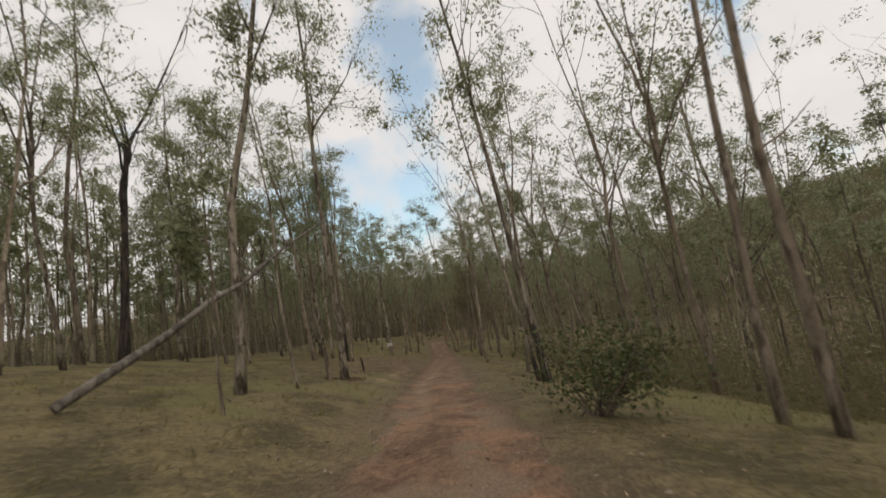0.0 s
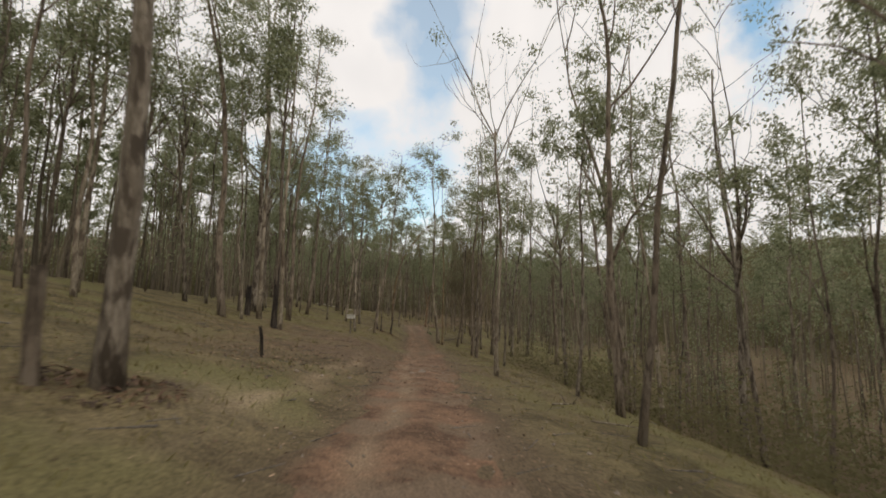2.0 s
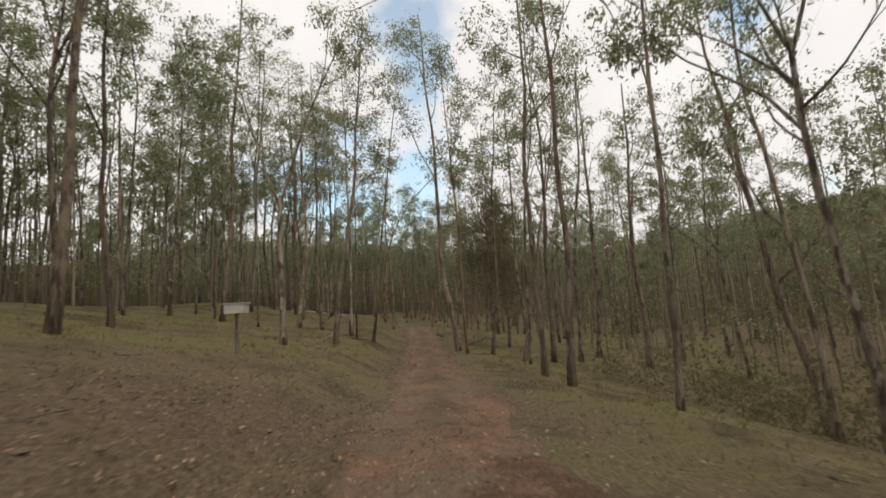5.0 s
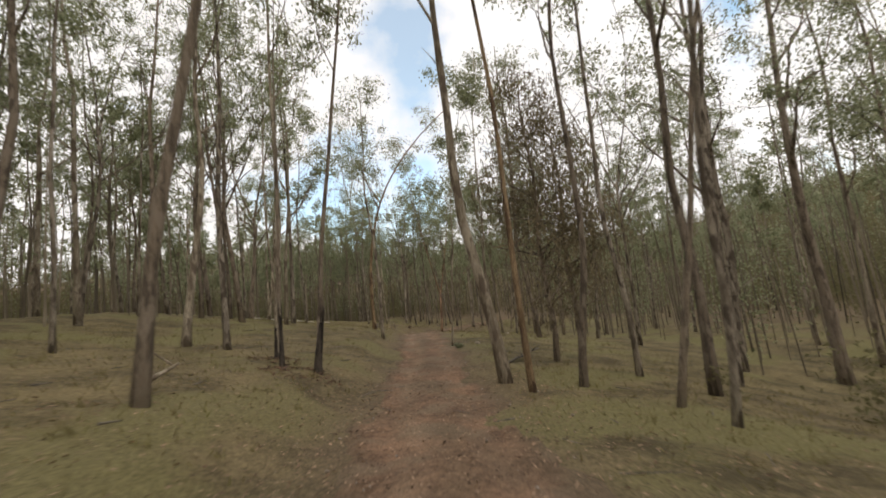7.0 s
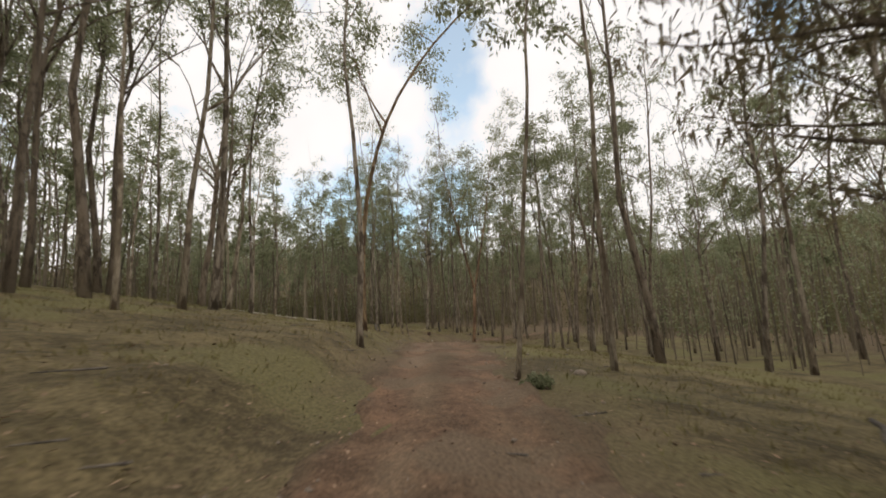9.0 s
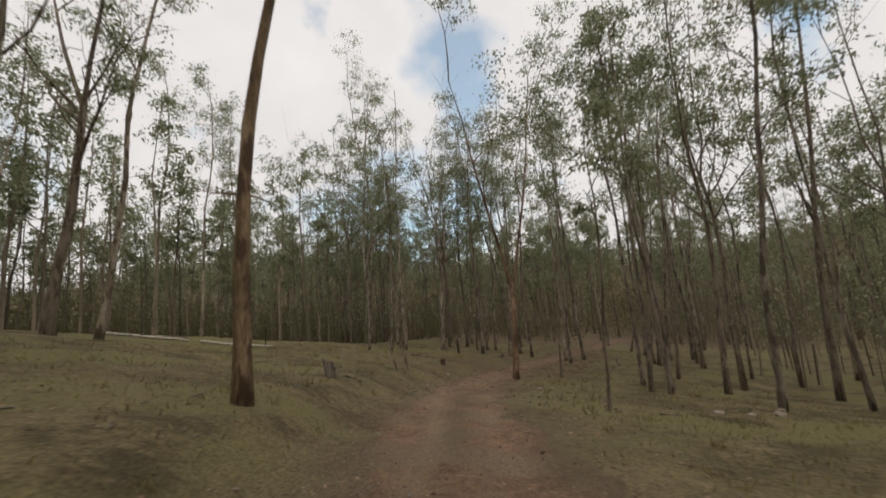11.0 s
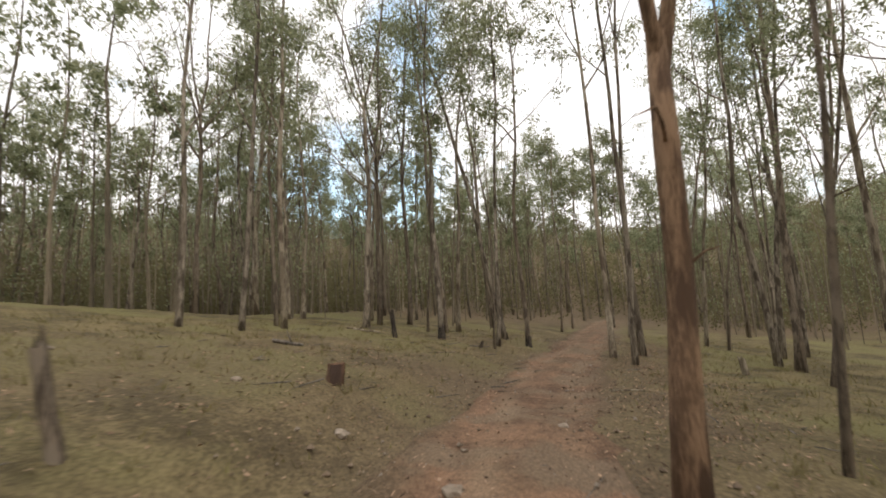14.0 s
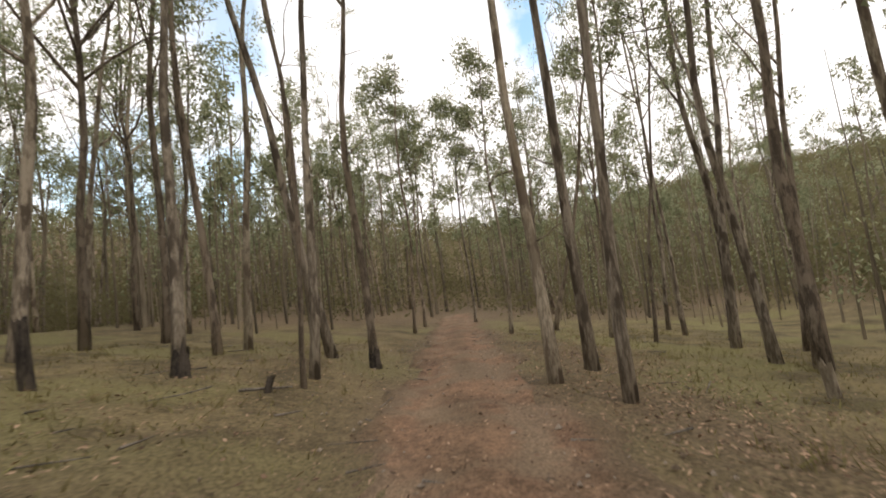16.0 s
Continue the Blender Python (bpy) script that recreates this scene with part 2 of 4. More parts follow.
# ---- mesh helpers ----
class Shape:
    """Points and faces gathered for one mesh."""

    def __init__(self):
        self.v, self.f, self.n = [], [], 0

    def add(self, verts, faces):
        verts = np.asarray(verts, float).reshape(-1, 3)
        self.v.append(verts)
        self.f += [[i + self.n for i in face] for face in faces]
        self.n += len(verts)

    def tube(self, pts, radii, sides=7, cap=True, rough=0.0, r=None):
        pts = np.asarray(pts, float)
        ahead = np.gradient(pts, axis=0)
        ahead /= np.linalg.norm(ahead, axis=1, keepdims=True) + 1e-9
        ref = np.array([0.0, 1.0, 0.0]) if abs(ahead[0][1]) < 0.8 else np.array([1.0, 0.0, 0.0])
        a = np.cross(ahead, ref)
        a /= np.linalg.norm(a, axis=1, keepdims=True)
        b = np.cross(ahead, a)
        ang = np.arange(sides) * 2 * np.pi / sides
        rad = np.asarray(radii, float)[:, None] * np.ones(sides)
        if rough and r is not None:
            rad = rad * (1 + rough * r.normal(size=rad.shape))
        ring = pts[:, None] + rad[..., None] * (np.cos(ang)[None, :, None] * a[:, None] + np.sin(ang)[None, :, None] * b[:, None])
        faces, k = [], len(pts)
        for i in range(k - 1):
            for j in range(sides):
                q = (j + 1) % sides
                faces.append([i * sides + j, i * sides + q, (i + 1) * sides + q, (i + 1) * sides + j])
        if cap:
            faces.append([(k - 1) * sides + j for j in range(sides)])
            faces.append([sides - 1 - j for j in range(sides)])
        self.add(ring.reshape(-1, 3), faces)

    def leaves(self, centres, size, r, droop=0.6, slim=0.32, tri=False):
        """One bent rhombic spray of leaf at each centre, hanging more or less."""
        c = np.asarray(centres, float)
        k = len(c)
        way = r.normal(size=(k, 3))
        way[:, 2] -= droop * 1.6
        way /= np.linalg.norm(way, axis=1, keepdims=True) + 1e-9
        side = np.cross(way, r.normal(size=(k, 3)))
        side /= np.linalg.norm(side, axis=1, keepdims=True) + 1e-9
        ln = (size * r.uniform(0.6, 1.35, k))[:, None]
        if tri:
            v = np.stack([c + side * ln * slim, c + way * ln, c - side * ln * slim], 1).reshape(-1, 3)
        else:
            v = np.stack([c, c + way * ln * 0.45 + side * ln * slim, c + way * ln, c + way * ln * 0.5 - side * ln * slim], 1).reshape(-1, 3)
        at = self.n
        self.v.append(v)
        self.f += (np.arange(len(v)).reshape(k, -1) + at).tolist()
        self.n += len(v)

    def mesh(self, name, mat, smooth=False):
        me = bpy.data.meshes.new(name)
        me.from_pydata(np.concatenate(self.v).tolist(), [], self.f)
        me.materials.append(mat)
        if smooth:
            me.shade_smooth()
        me.update()
        return me


def part(name, shape, mat, parent=None, label="", smooth=False):
    ob = new(name, shape.mesh(name, mat, smooth))
    ob.parent = parent
    return tagged(ob, label)


# ---- lie of the land ----
TRACK_Y = [0, 15, 30, 47, 60, 70, 82, 92, 100, 106, 112, 125, 150, 200]
TRACK_X = [0.0, -0.99, -1.45, -1.73, -2.43, -2.91, -3.71, -4.8, -5.08, -4.45, -2.54, 2.92, 13.42, 34.42]
TRACK_Z = [-1.6, -2.18, -2.97, -3.66, -4.15, -4.15, -3.46, -3.41, -3.75, -4.05, -4.03, -4.03, -4.03, -4.03]


def curve(y, values):
    """Smooth reading of a station list along the track."""
    y = np.asarray(y, float)
    return sum(np.interp(y + d, TRACK_Y, values) for d in (-4, -2, 0, 2, 4)) / 5


def soft(v, w=0.6):
    return w * np.log1p(np.exp(np.clip(np.asarray(v, float) / w, -30, 30)))


def land(x, y):
    """Height of the ground: a track benched into a slope that rises to the west, a gully to the east and a long ridge beyond."""
    x, y = np.asarray(x, float), np.asarray(y, float)
    u, z = x - curve(y, TRACK_X), curve(y, TRACK_Z)
    up = np.interp(y, [0, 75, 110, 128], [0.22, 0.2, 0.19, 0.13])
    down = np.interp(y, [0, 75, 110], [0.19, 0.18, 0.13])
    bank = np.interp(y, [0, 35, 57, 108, 115, 125], [0.25, 0.3, 0.55, 0.6, 0.3, 0.15])
    gully = np.interp(y, [-10, 12, 55, 75], [0.2, 1, 1, 0.1])
    west, east = soft(-u - 1.9), soft(u - 1.9)
    lip = np.clip((-u - 1.7) / 1.8, 0, 1)
    z = z + bank * lip ** 2 * (3 - 2 * lip)
    z = z + up * 60 * np.tanh(west / 60) - 0.15 * soft(west - 42, 6) * np.interp(y, [60, 90], [1, 0]) - down * 22 * np.tanh(east / 22)
    z = z - gully * 0.28 * (soft(east - 6.5, 1.2) - soft(east - 26, 3))
    ridge = 0.85 * u + 0.5 * (y - 60)
    z = z + 0.27 * (soft(ridge - 78, 8) - soft(ridge - 230, 15))
    z = z + 0.3 * np.interp(u, [-120, -40, 0, 60], [1.7, 1.1, 1, 0.2]) * (soft(y - 172, 7) - soft(y - 240, 10))
    return z


def bumps(x, y):
    return 0.05 * np.sin(x * 1.7 + np.sin(y * 0.9)) * np.sin(y * 1.3 + 0.7 * np.sin(x)) + 0.03 * np.sin(3.1 * x + y) * np.sin(2.7 * y - x)


def ground_height(x, y):
    x, y = np.asarray(x, float), np.asarray(y, float)
    u = np.abs(x - curve(y, TRACK_X))
    return land(x, y) + bumps(x, y) * np.clip((u - 1.2) / 2, 0.15, 1)


def grid_axis(knots):
    """Grid lines from (from, to, step) runs."""
    out = []
    for a, b, s in knots:
        out += list(np.arange(a, b, s))
    return np.array(out + [knots[-1][1]])


def build_ground():
    xs = grid_axis([(-1500, -200, 100), (-200, -60, 12), (-60, -22, 3), (-22, -8, 0.5), (-8, 6, 0.28), (6, 22, 0.5), (22, 60, 3), (60, 300, 12), (300, 1500, 100)])
    ys = grid_axis([(-900, -60, 70), (-60, -8, 4), (-8, 150, 0.6), (150, 290, 6), (290, 1900, 80)])
    gx, gy = np.meshgrid(xs, ys)
    s = Shape()
    nx, ny = len(xs), len(ys)
    idx = np.arange(nx * ny).reshape(ny, nx)
    faces = np.stack([idx[:-1, :-1], idx[:-1, 1:], idx[1:, 1:], idx[1:, :-1]], -1).reshape(-1, 4)
    s.v, s.f, s.n = [np.stack([gx, gy, ground_height(gx, gy)], -1).reshape(-1, 3)], faces.tolist(), nx * ny
    ob = part("ground", s, GROUND, smooth=True)
    u = gx - curve(gy, TRACK_X)
    bare = np.interp(gy, [24, 33, 44, 52, 100, 110, 117, 140], [0.1, 1, 1, 0.2, 0.1, 0.8, 0.4, 0.4])
    near = bare * np.clip(1.25 - np.abs(u + 2.5) / 7.5, 0, 1)
    near = np.maximum(near, 0.9 * np.interp(gy, [102, 107, 119, 126], [0, 1, 1, 0]) * np.exp(-((u - 2.8) / 1.3) ** 2))
    strip = np.clip(1.5 - np.abs(u) / 1.9, 0, 0.8)
    woods = np.clip((np.abs(u) - 24) / 12, 0, 0.9) * np.interp(gy, [60, 120], [0.75, 1.0])
    woods = np.maximum(woods, np.clip((gy - 132) / 12, 0, 0.9))
    woods = np.maximum(woods, np.interp(gy, [8, 16, 55, 70], [0, 1, 1, 0]) * np.clip((u - 7) / 4, 0, 0.9))
    patch = 0.75 + 0.5 * np.sin(gx * 0.7 + 2 * np.sin(gy * 0.23)) * np.sin(gy * 0.5 + np.sin(gx * 0.4))
    cover = np.clip(np.maximum(np.maximum(near, strip) * patch, woods), 0, 1)
    ob.data.attributes.new("cover", "FLOAT", "POINT").data.foreach_set("value", cover.ravel().astype(np.float32))
    # a pale sandy runnel at the foot of the bank, and a stony patch at its head
    run = np.exp(-((u + 2.72 + 0.12 * np.sin(gy * 0.9)) / 0.15) ** 2) * np.interp(gy, [19, 23, 35, 38], [0, 0.9, 0.9, 0])
    run = np.maximum(run, 0.45 * np.exp(-((u + 3.1) / 0.9) ** 2 - ((gy - 22) / 1.6) ** 2)) * (0.8 + 0.25 * np.sin(gy * 1.7))
    ob.data.attributes.new("wash", "FLOAT", "POINT").data.foreach_set("value", np.clip(run, 0, 1).ravel().astype(np.float32))
    tagged(ob, "dry olive grass on sloping forest ground", "ground", kind="structure")


def build_track():
    """The wheel-worn dirt track: two ruts, a low crown between, ragged edges that sink into the grass."""
    ys = np.arange(-14, 150, 0.35)
    us = np.linspace(-2.1, 2.1, 31)
    gy, gu = np.meshgrid(ys, us, indexing="ij")
    gx = curve(gy, TRACK_X) + gu
    wob = 0.28 * np.sin(gy * 0.8 + 1.3 * np.sin(gy * 0.31)) + 0.16 * np.sin(gy * 2.3 + 2)
    half = 1.25 + wob * np.where(gu > 0, 1, -0.8)
    edge = np.clip((np.abs(gu) - half) / 0.5, -1, 1)
    lift = 0.035 - 0.09 * np.clip(edge, 0, 1)
    rut = -0.045 * (np.exp(-((gu - 0.75) / 0.25) ** 2) + np.exp(-((gu + 0.75) / 0.25) ** 2)) + 0.03 * np.exp(-(gu / 0.35) ** 2)
    z = land(gx, gy) + 0.15 * bumps(gx, gy) + lift + rut + 0.02
    z = np.where(edge > 0, land(gx, gy) + 0.05 - 0.2 * edge, z) + (0.006 + 0.026 * (np.abs(edge - 0.25) < 0.4)) * rng.normal(size=gy.shape)
    s = Shape()
    ny, nx = gy.shape
    idx = np.arange(nx * ny).reshape(ny, nx)
    faces = np.stack([idx[:-1, :-1], idx[:-1, 1:], idx[1:, 1:], idx[1:, :-1]], -1).reshape(-1, 4)
    s.v, s.f, s.n = [np.stack([gx, gy, z], -1).reshape(-1, 3)], faces.tolist(), nx * ny
    ob = part("road", s, DIRT, smooth=True)
    grown = np.interp(gy, [0, 36, 48, 96, 104, 112, 125], [0.15, 0.25, 0.95, 0.95, 0.4, 0.6, 0.8])
    between = np.maximum(np.exp(-(gu / 0.38) ** 2), np.clip((np.abs(gu) - 0.95) / 0.35, 0, 1))
    worn = 0.8 + 0.4 * np.sin(gy * 0.9 + 2 * np.sin(gu * 3 + gy * 0.37))
    ragged = 0.5 + 0.5 * np.sin(gy * 2.1 + 3 * np.sin(gu * 2.2 + gy * 0.6)) * np.sin(gy * 0.47 + 1.5)
    cover = np.clip(grown * (0.34 + 0.5 * between * ragged + 0.1 * between) * worn, 0, 1)
    cover = np.maximum(cover, 0.95 * np.clip((np.abs(gu) - 0.8 - 0.35 * ragged) / 0.5, 0, 1))
    ob.data.attributes.new("cover", "FLOAT", "POINT").data.foreach_set("value", cover.ravel().astype(np.float32))
    # pale sandy wash beside the worn rut
    pale = np.interp(gy, [8, 14, 34, 42, 46, 52, 88, 94, 112, 122], [0, 0.6, 0.7, 0.2, 0.1, 0.35, 0.35, 0.5, 0.4, 0.2])
    line = np.exp(-((gu + 0.55 + 0.2 * np.sin(gy * 0.4)) / 0.22) ** 2) + 0.5 * np.exp(-((gu - 0.75) / 0.2) ** 2) * (gy > 46)
    wash = np.clip(pale * line * (0.7 + 0.5 * np.sin(gy * 1.7 + gu * 4)), 0, 1)
    ob.data.attributes.new("wash", "FLOAT", "POINT").data.foreach_set("value", wash.ravel().astype(np.float32))
    tagged(ob, "rutted red dirt track worn through the grass", "road", kind="structure")


build_ground()
build_track()


# ---- trees ----
def branch_path(start, way, length, r, bend=0.25, lift=0.25, k=5):
    pts, p, d = [np.array(start, float)], np.array(start, float), np.array(way, float) / np.linalg.norm(way)
    for _ in range(k - 1):
        d = d + r.normal(size=3) * bend * 0.5 + np.array([0, 0, lift * 0.3])
        d /= np.linalg.norm(d)
        p = p + d * length / (k - 1)
        pts.append(p)
    return np.array(pts)


def gum_shapes(radius, height, lean, r, fork=0.0, leafy=1.0, bare=0.32, sides=10, leaf=0.15, clumps=72, spray=36, tri=False, twigs=2, limb_sides=5, bow=0.0, rings=15, spread=0.2, sway=1.0):
    """Wood and leaves of a tall thin gum: winding stem, steep leaders that fork again, ragged clumps of leaf with gaps between."""
    wood, leaves = Shape(), Shape()
    k = rings
    t = np.linspace(0, 1, k)
    zs = -0.4 + t * (height + 0.4)
    ph = r.uniform(0, 2 * np.pi, 6)
    wind = [height * (0.011 * np.sin(t * 5.0 + ph[i]) + 0.005 * np.sin(t * 11 + ph[i + 2]) + 0.002 * np.sin(t * 23 + ph[i + 4])) for i in (0, 1)]
    wind = [(w - w[0]) * np.clip(t * 4, 0, 1) * sway for w in wind]
    stem = np.stack([lean[0] * zs + wind[0] + bow * t ** 3, lean[1] * zs + wind[1], zs], -1)
    taper = radius * (1 - 0.8 * t ** 0.85) * (1 + 0.04 * np.sin(t * 40 + ph[0]))
    taper[0] *= 1.32
    taper[1] *= 1.06
    stop = k if not fork else max(4, int(round(fork * k)))
    wood.tube(stem[:stop], taper[:stop], sides, rough=0.045, r=r)
    ends = []

    def limb(start, way, length, rad, depth, bend=0.3):
        n = 6 - depth
        p = branch_path(start, way, length, r, bend, 0.28, n)
        wood.tube(p, np.linspace(max(rad, 0.012), max(rad * 0.25, 0.006), n), max(3, limb_sides - depth), cap=False)
        if depth:
            ends.extend([p[-3], p[-2], p[-1], p[-1]])
        else:
            ends.extend([p[-2], p[-1]])
        if depth < 2 and twigs:
            for _ in range(twigs + (depth == 0)):
                i = r.integers(2, n)
                d = p[i] - p[i - 1]
                d = d / np.linalg.norm(d) + r.normal(size=3) * np.array([0.6, 0.6, 0.35])
                limb(p[i], d, length * r.uniform(0.35, 0.6), rad * 0.45, depth + 1)

    if fork:
        top = stem[stop - 1]
        for side in (-1, 1):
            limb(top - [0, 0, 0.45], (lean[0] + side * (spread + 0.1 * r.random()), r.normal() * 0.12, 1.0), (height - top[2]) * r.uniform(0.85, 1.1), taper[stop - 1] * 0.82, 0, 0.16)
    count = int(r.integers(4, 7)) if height > 8 else 3
    if fork and fork * 0.95 < bare + 0.05:
        count = 0
    for n in range(count):
        s = bare + ((fork * 0.95 if fork else 0.95) - bare) * (n + r.random()) / count
        i = min(max(s, 0.2), 0.95) * (k - 1)
        j = min(int(i), stop - 2)
        start = stem[j] + (stem[j + 1] - stem[j]) * min(i - j, 1.0)
        a = r.uniform(0, 2 * np.pi)
        flat = r.uniform(0.45, 1.05)
        limb(start, (math.cos(a) * flat, math.sin(a) * flat, 1.0), height * r.uniform(0.16, 0.34) * (1.25 - s), taper[j] * r.uniform(0.45, 0.7), 0)
    # short dead snags low on the stem
    for _ in range(int(r.integers(1, 5))):
        j = int(r.integers(2, max(4, int(stop * 0.55))))
        a = r.uniform(0, 2 * np.pi)
        p = branch_path(stem[j], (math.cos(a), math.sin(a), r.uniform(-0.1, 0.9)), r.uniform(0.3, 1.1), r, 0.4, 0.0, 4)
        wood.tube(p, np.linspace(max(taper[j] * 0.22, 0.012), 0.005, 4), 4, cap=False)
    if not fork:
        ends += [stem[-1], stem[-2], stem[-1]]
    ends = np.array(ends)
    count = int(clumps * leafy)
    if count:
        picks = ends[r.integers(len(ends), size=count)] + r.normal(size=(count, 3)) * 0.021 * height
        spread = (height * 0.0095 + 0.09) * r.uniform(0.6, 1.5, (count, 1, 1))
        pts = (picks[:, None] + r.normal(size=(count, spray, 3)) * np.array([1.0, 1.0, 0.7]) * spread).reshape(-1, 3)
        leaves.leaves(pts, leaf, r, slim=0.24 if tri else 0.2, tri=tri)
    return wood, leaves


LABELS = {
    "grey": "tall grey-barked gum with thin olive crown",
    "dark": "slender dark-barked gum with sparse olive crown",
    "pale": "pale smooth-barked gum with sparse crown",
    "ochre": "ochre-barked gum with bare lower stem",
    "rust": "reddish-barked young gum with sparse leaves",
}


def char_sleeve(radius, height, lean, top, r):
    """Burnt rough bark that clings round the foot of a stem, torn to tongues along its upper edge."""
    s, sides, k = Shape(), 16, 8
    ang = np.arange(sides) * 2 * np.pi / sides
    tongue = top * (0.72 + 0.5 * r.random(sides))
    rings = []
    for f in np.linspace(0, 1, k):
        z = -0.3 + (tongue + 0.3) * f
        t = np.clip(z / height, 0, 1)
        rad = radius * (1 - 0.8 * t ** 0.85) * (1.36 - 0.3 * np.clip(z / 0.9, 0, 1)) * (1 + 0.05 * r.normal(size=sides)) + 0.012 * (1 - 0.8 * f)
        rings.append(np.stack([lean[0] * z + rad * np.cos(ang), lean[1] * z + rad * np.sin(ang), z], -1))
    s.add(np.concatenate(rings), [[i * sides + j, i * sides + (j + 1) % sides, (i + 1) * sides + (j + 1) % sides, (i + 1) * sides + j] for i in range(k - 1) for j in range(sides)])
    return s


def gum(x, y, radius, lean_x=0.0, lean_y=0.0, bark="grey", height=0.0, fork=0.0, leafy=1.0, label="", bow=0.0, spread=0.2, sway=1.0, char=0.0):
    """One gum tree, standing at x, y; its height follows from its girth unless given."""
    r = np.random.default_rng(int(abs(x) * 131 + abs(y) * 977))
    height = height or float(np.clip(10.5 + 76 * radius, 9, 25)) * r.uniform(0.9, 1.12)
    tree = new("gum_tree")
    tree.location = (x, y, float(land(x, y)) - 0.05)
    bare = 0.46 if abs(x - float(curve(y, TRACK_X))) < 7.5 else 0.32
    wood, leaves = gum_shapes(radius, height, (lean_x, lean_y), r, fork, leafy, bare, bow=bow, spread=spread, sway=sway, clumps=56, spray=60, tri=abs(x - float(curve(y, TRACK_X))) > 5.0, leaf=0.175)
    part("trunk", wood, BARK[bark], tree, smooth=True)
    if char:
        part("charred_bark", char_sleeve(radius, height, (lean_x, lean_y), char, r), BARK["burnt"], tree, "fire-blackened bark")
    if leaves.n:
        part("crown", leaves, LEAF, tree)
    return tagged(tree, label or LABELS[bark], "tree", "gum trees in the forest")


def stub(x, y, radius, height, lean_x=0.0, lean_y=0.0, bark="burnt", name="tree_stump", label="charred broken stump of a dead gum", jag=0.12):
    """A broken-off dead stem: fluted sides, a splintered rim round a sunken heart."""
    r = np.random.default_rng(int(abs(x) * 57 + abs(y) * 311))
    s = Shape()
    k, sides = 6, 14
    ang = np.arange(sides) * 2 * np.pi / sides
    flute = 1 + 0.13 * r.normal(size=sides)
    rim = jag * r.random(sides) * r.integers(0, 2, sides) + 0.02 * r.random(sides)
    rings = []
    for i, f in enumerate(np.linspace(0, 1, k)):
        rad = radius * (1.0 - 0.16 * f + 0.35 * max(0, 0.25 - f)) * flute * (1 + 0.03 * r.normal(size=sides))
        z = -0.3 + (height + 0.3) * f + (rim if i == k - 1 else 0 * rim)
        rings.append(np.stack([lean_x * z + rad * np.cos(ang) + 0.01 * r.normal(), lean_y * z + rad * np.sin(ang), z], -1))
    heart = rings[-1] * np.array([0.72, 0.72, 1.0]) + np.array([lean_x * height * 0.28, lean_y * height * 0.28, -0.05 - 0.4 * jag])
    v = np.concatenate(rings + [heart])
    faces = []
    for i in range(k):
        for q in range(sides):
            w = (q + 1) % sides
            faces.append([i * sides + q, i * sides + w, (i + 1) * sides + w, (i + 1) * sides + q])
    faces.append([k * sides + q for q in range(sides)])
    s.add(v, faces)
    ob = part(name, s, BARK[bark], smooth=False)
    ob.location = (x, y, float(land(x, y)) - 0.05)
    return tagged(ob, label, "stump")


gum(1.25, 115.2, 0.095, 0.03, 0.0, "grey", height=19.0, leafy=0.8, sway=0.7)
gum(1.85, 36.24, 0.100, -0.054, 0.026, "pale", height=21.0, fork=0.62, leafy=0.25, label="pale forked gum with very few leaves")
gum(-7.88, 89.17, 0.155, -0.004, -0.018, "ochre", height=18.0, bow=8.5, sway=0.3, label="bowed ochre-barked gum with bare lower stem")
gum(-2.95, 104.48, 0.149, 0.047, -0.009, "russet", height=17.2, fork=0.333, spread=0.17, label="russet-barked gum forking into two stems")
gum(-6.86, 59.85, 0.124, 0.09, 0.04, "dark", leafy=0.6)
gum(-0.18, 64.21, 0.09, -0.035, -0.03, "ochre", sway=0.4)
gum(2.23, 54.79, 0.136, -0.004, 0.002, "dark", leafy=0.65)
gum(-0.72, 105.45, 0.052, 0.068, -0.036, "dark", leafy=0.65)
gum(1.18, 116.84, 0.115, 0.03, 0.08, "pale", height=20.0, leafy=0.8, sway=0.5)
gum(-2.81, 118.56, 0.053, -0.005, 0.000, "dark", leafy=0.65)
gum(2.86, 61.21, 0.081, 0.095, -0.054, "grey", leafy=0.65)
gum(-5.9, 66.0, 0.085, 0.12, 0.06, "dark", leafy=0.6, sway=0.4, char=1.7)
gum(1.46, 65.73, 0.12, 0.10, 0.06, "dark", leafy=0.65)
gum(-0.63, 65.82, 0.171, -0.065, 0.012, "pale")
gum(2.01, 100.79, 0.10, 0.006, -0.004, "dark", leafy=0.65)
gum(5.31, 66.27, 0.166, 0.008, -0.007, "dark", leafy=0.65)
gum(5.17, 34.99, 0.079, 0.038, -0.026, "grey", leafy=0.65)
gum(-8.11, 55.96, 0.135, -0.02, 0.08, "grey", height=15.5, fork=0.45, spread=0.3, leafy=0.7, sway=0.5, label="grey gum forking low into arching limbs")
stub(-5.83, 20.50, 0.101, 1.39, -0.038, -0.021, "dark", label="broken brown stump beside a mottled gum")
gum(2.62, 117.67, 0.125, -0.03, -0.04, "grey", height=21.0, leafy=0.8, sway=0.5)
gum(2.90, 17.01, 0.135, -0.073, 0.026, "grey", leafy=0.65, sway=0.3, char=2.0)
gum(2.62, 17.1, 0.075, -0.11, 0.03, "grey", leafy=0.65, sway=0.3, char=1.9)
gum(-5.96, 16.82, 0.061, -0.061, -0.036, "grey")
stub(-5.92, 28.33, 0.052, 0.84, -0.112, -0.057)
gum(-0.86, 121.54, 0.11, 0.02, 0.05, "dark", height=20.0, leafy=0.9, char=0.5)
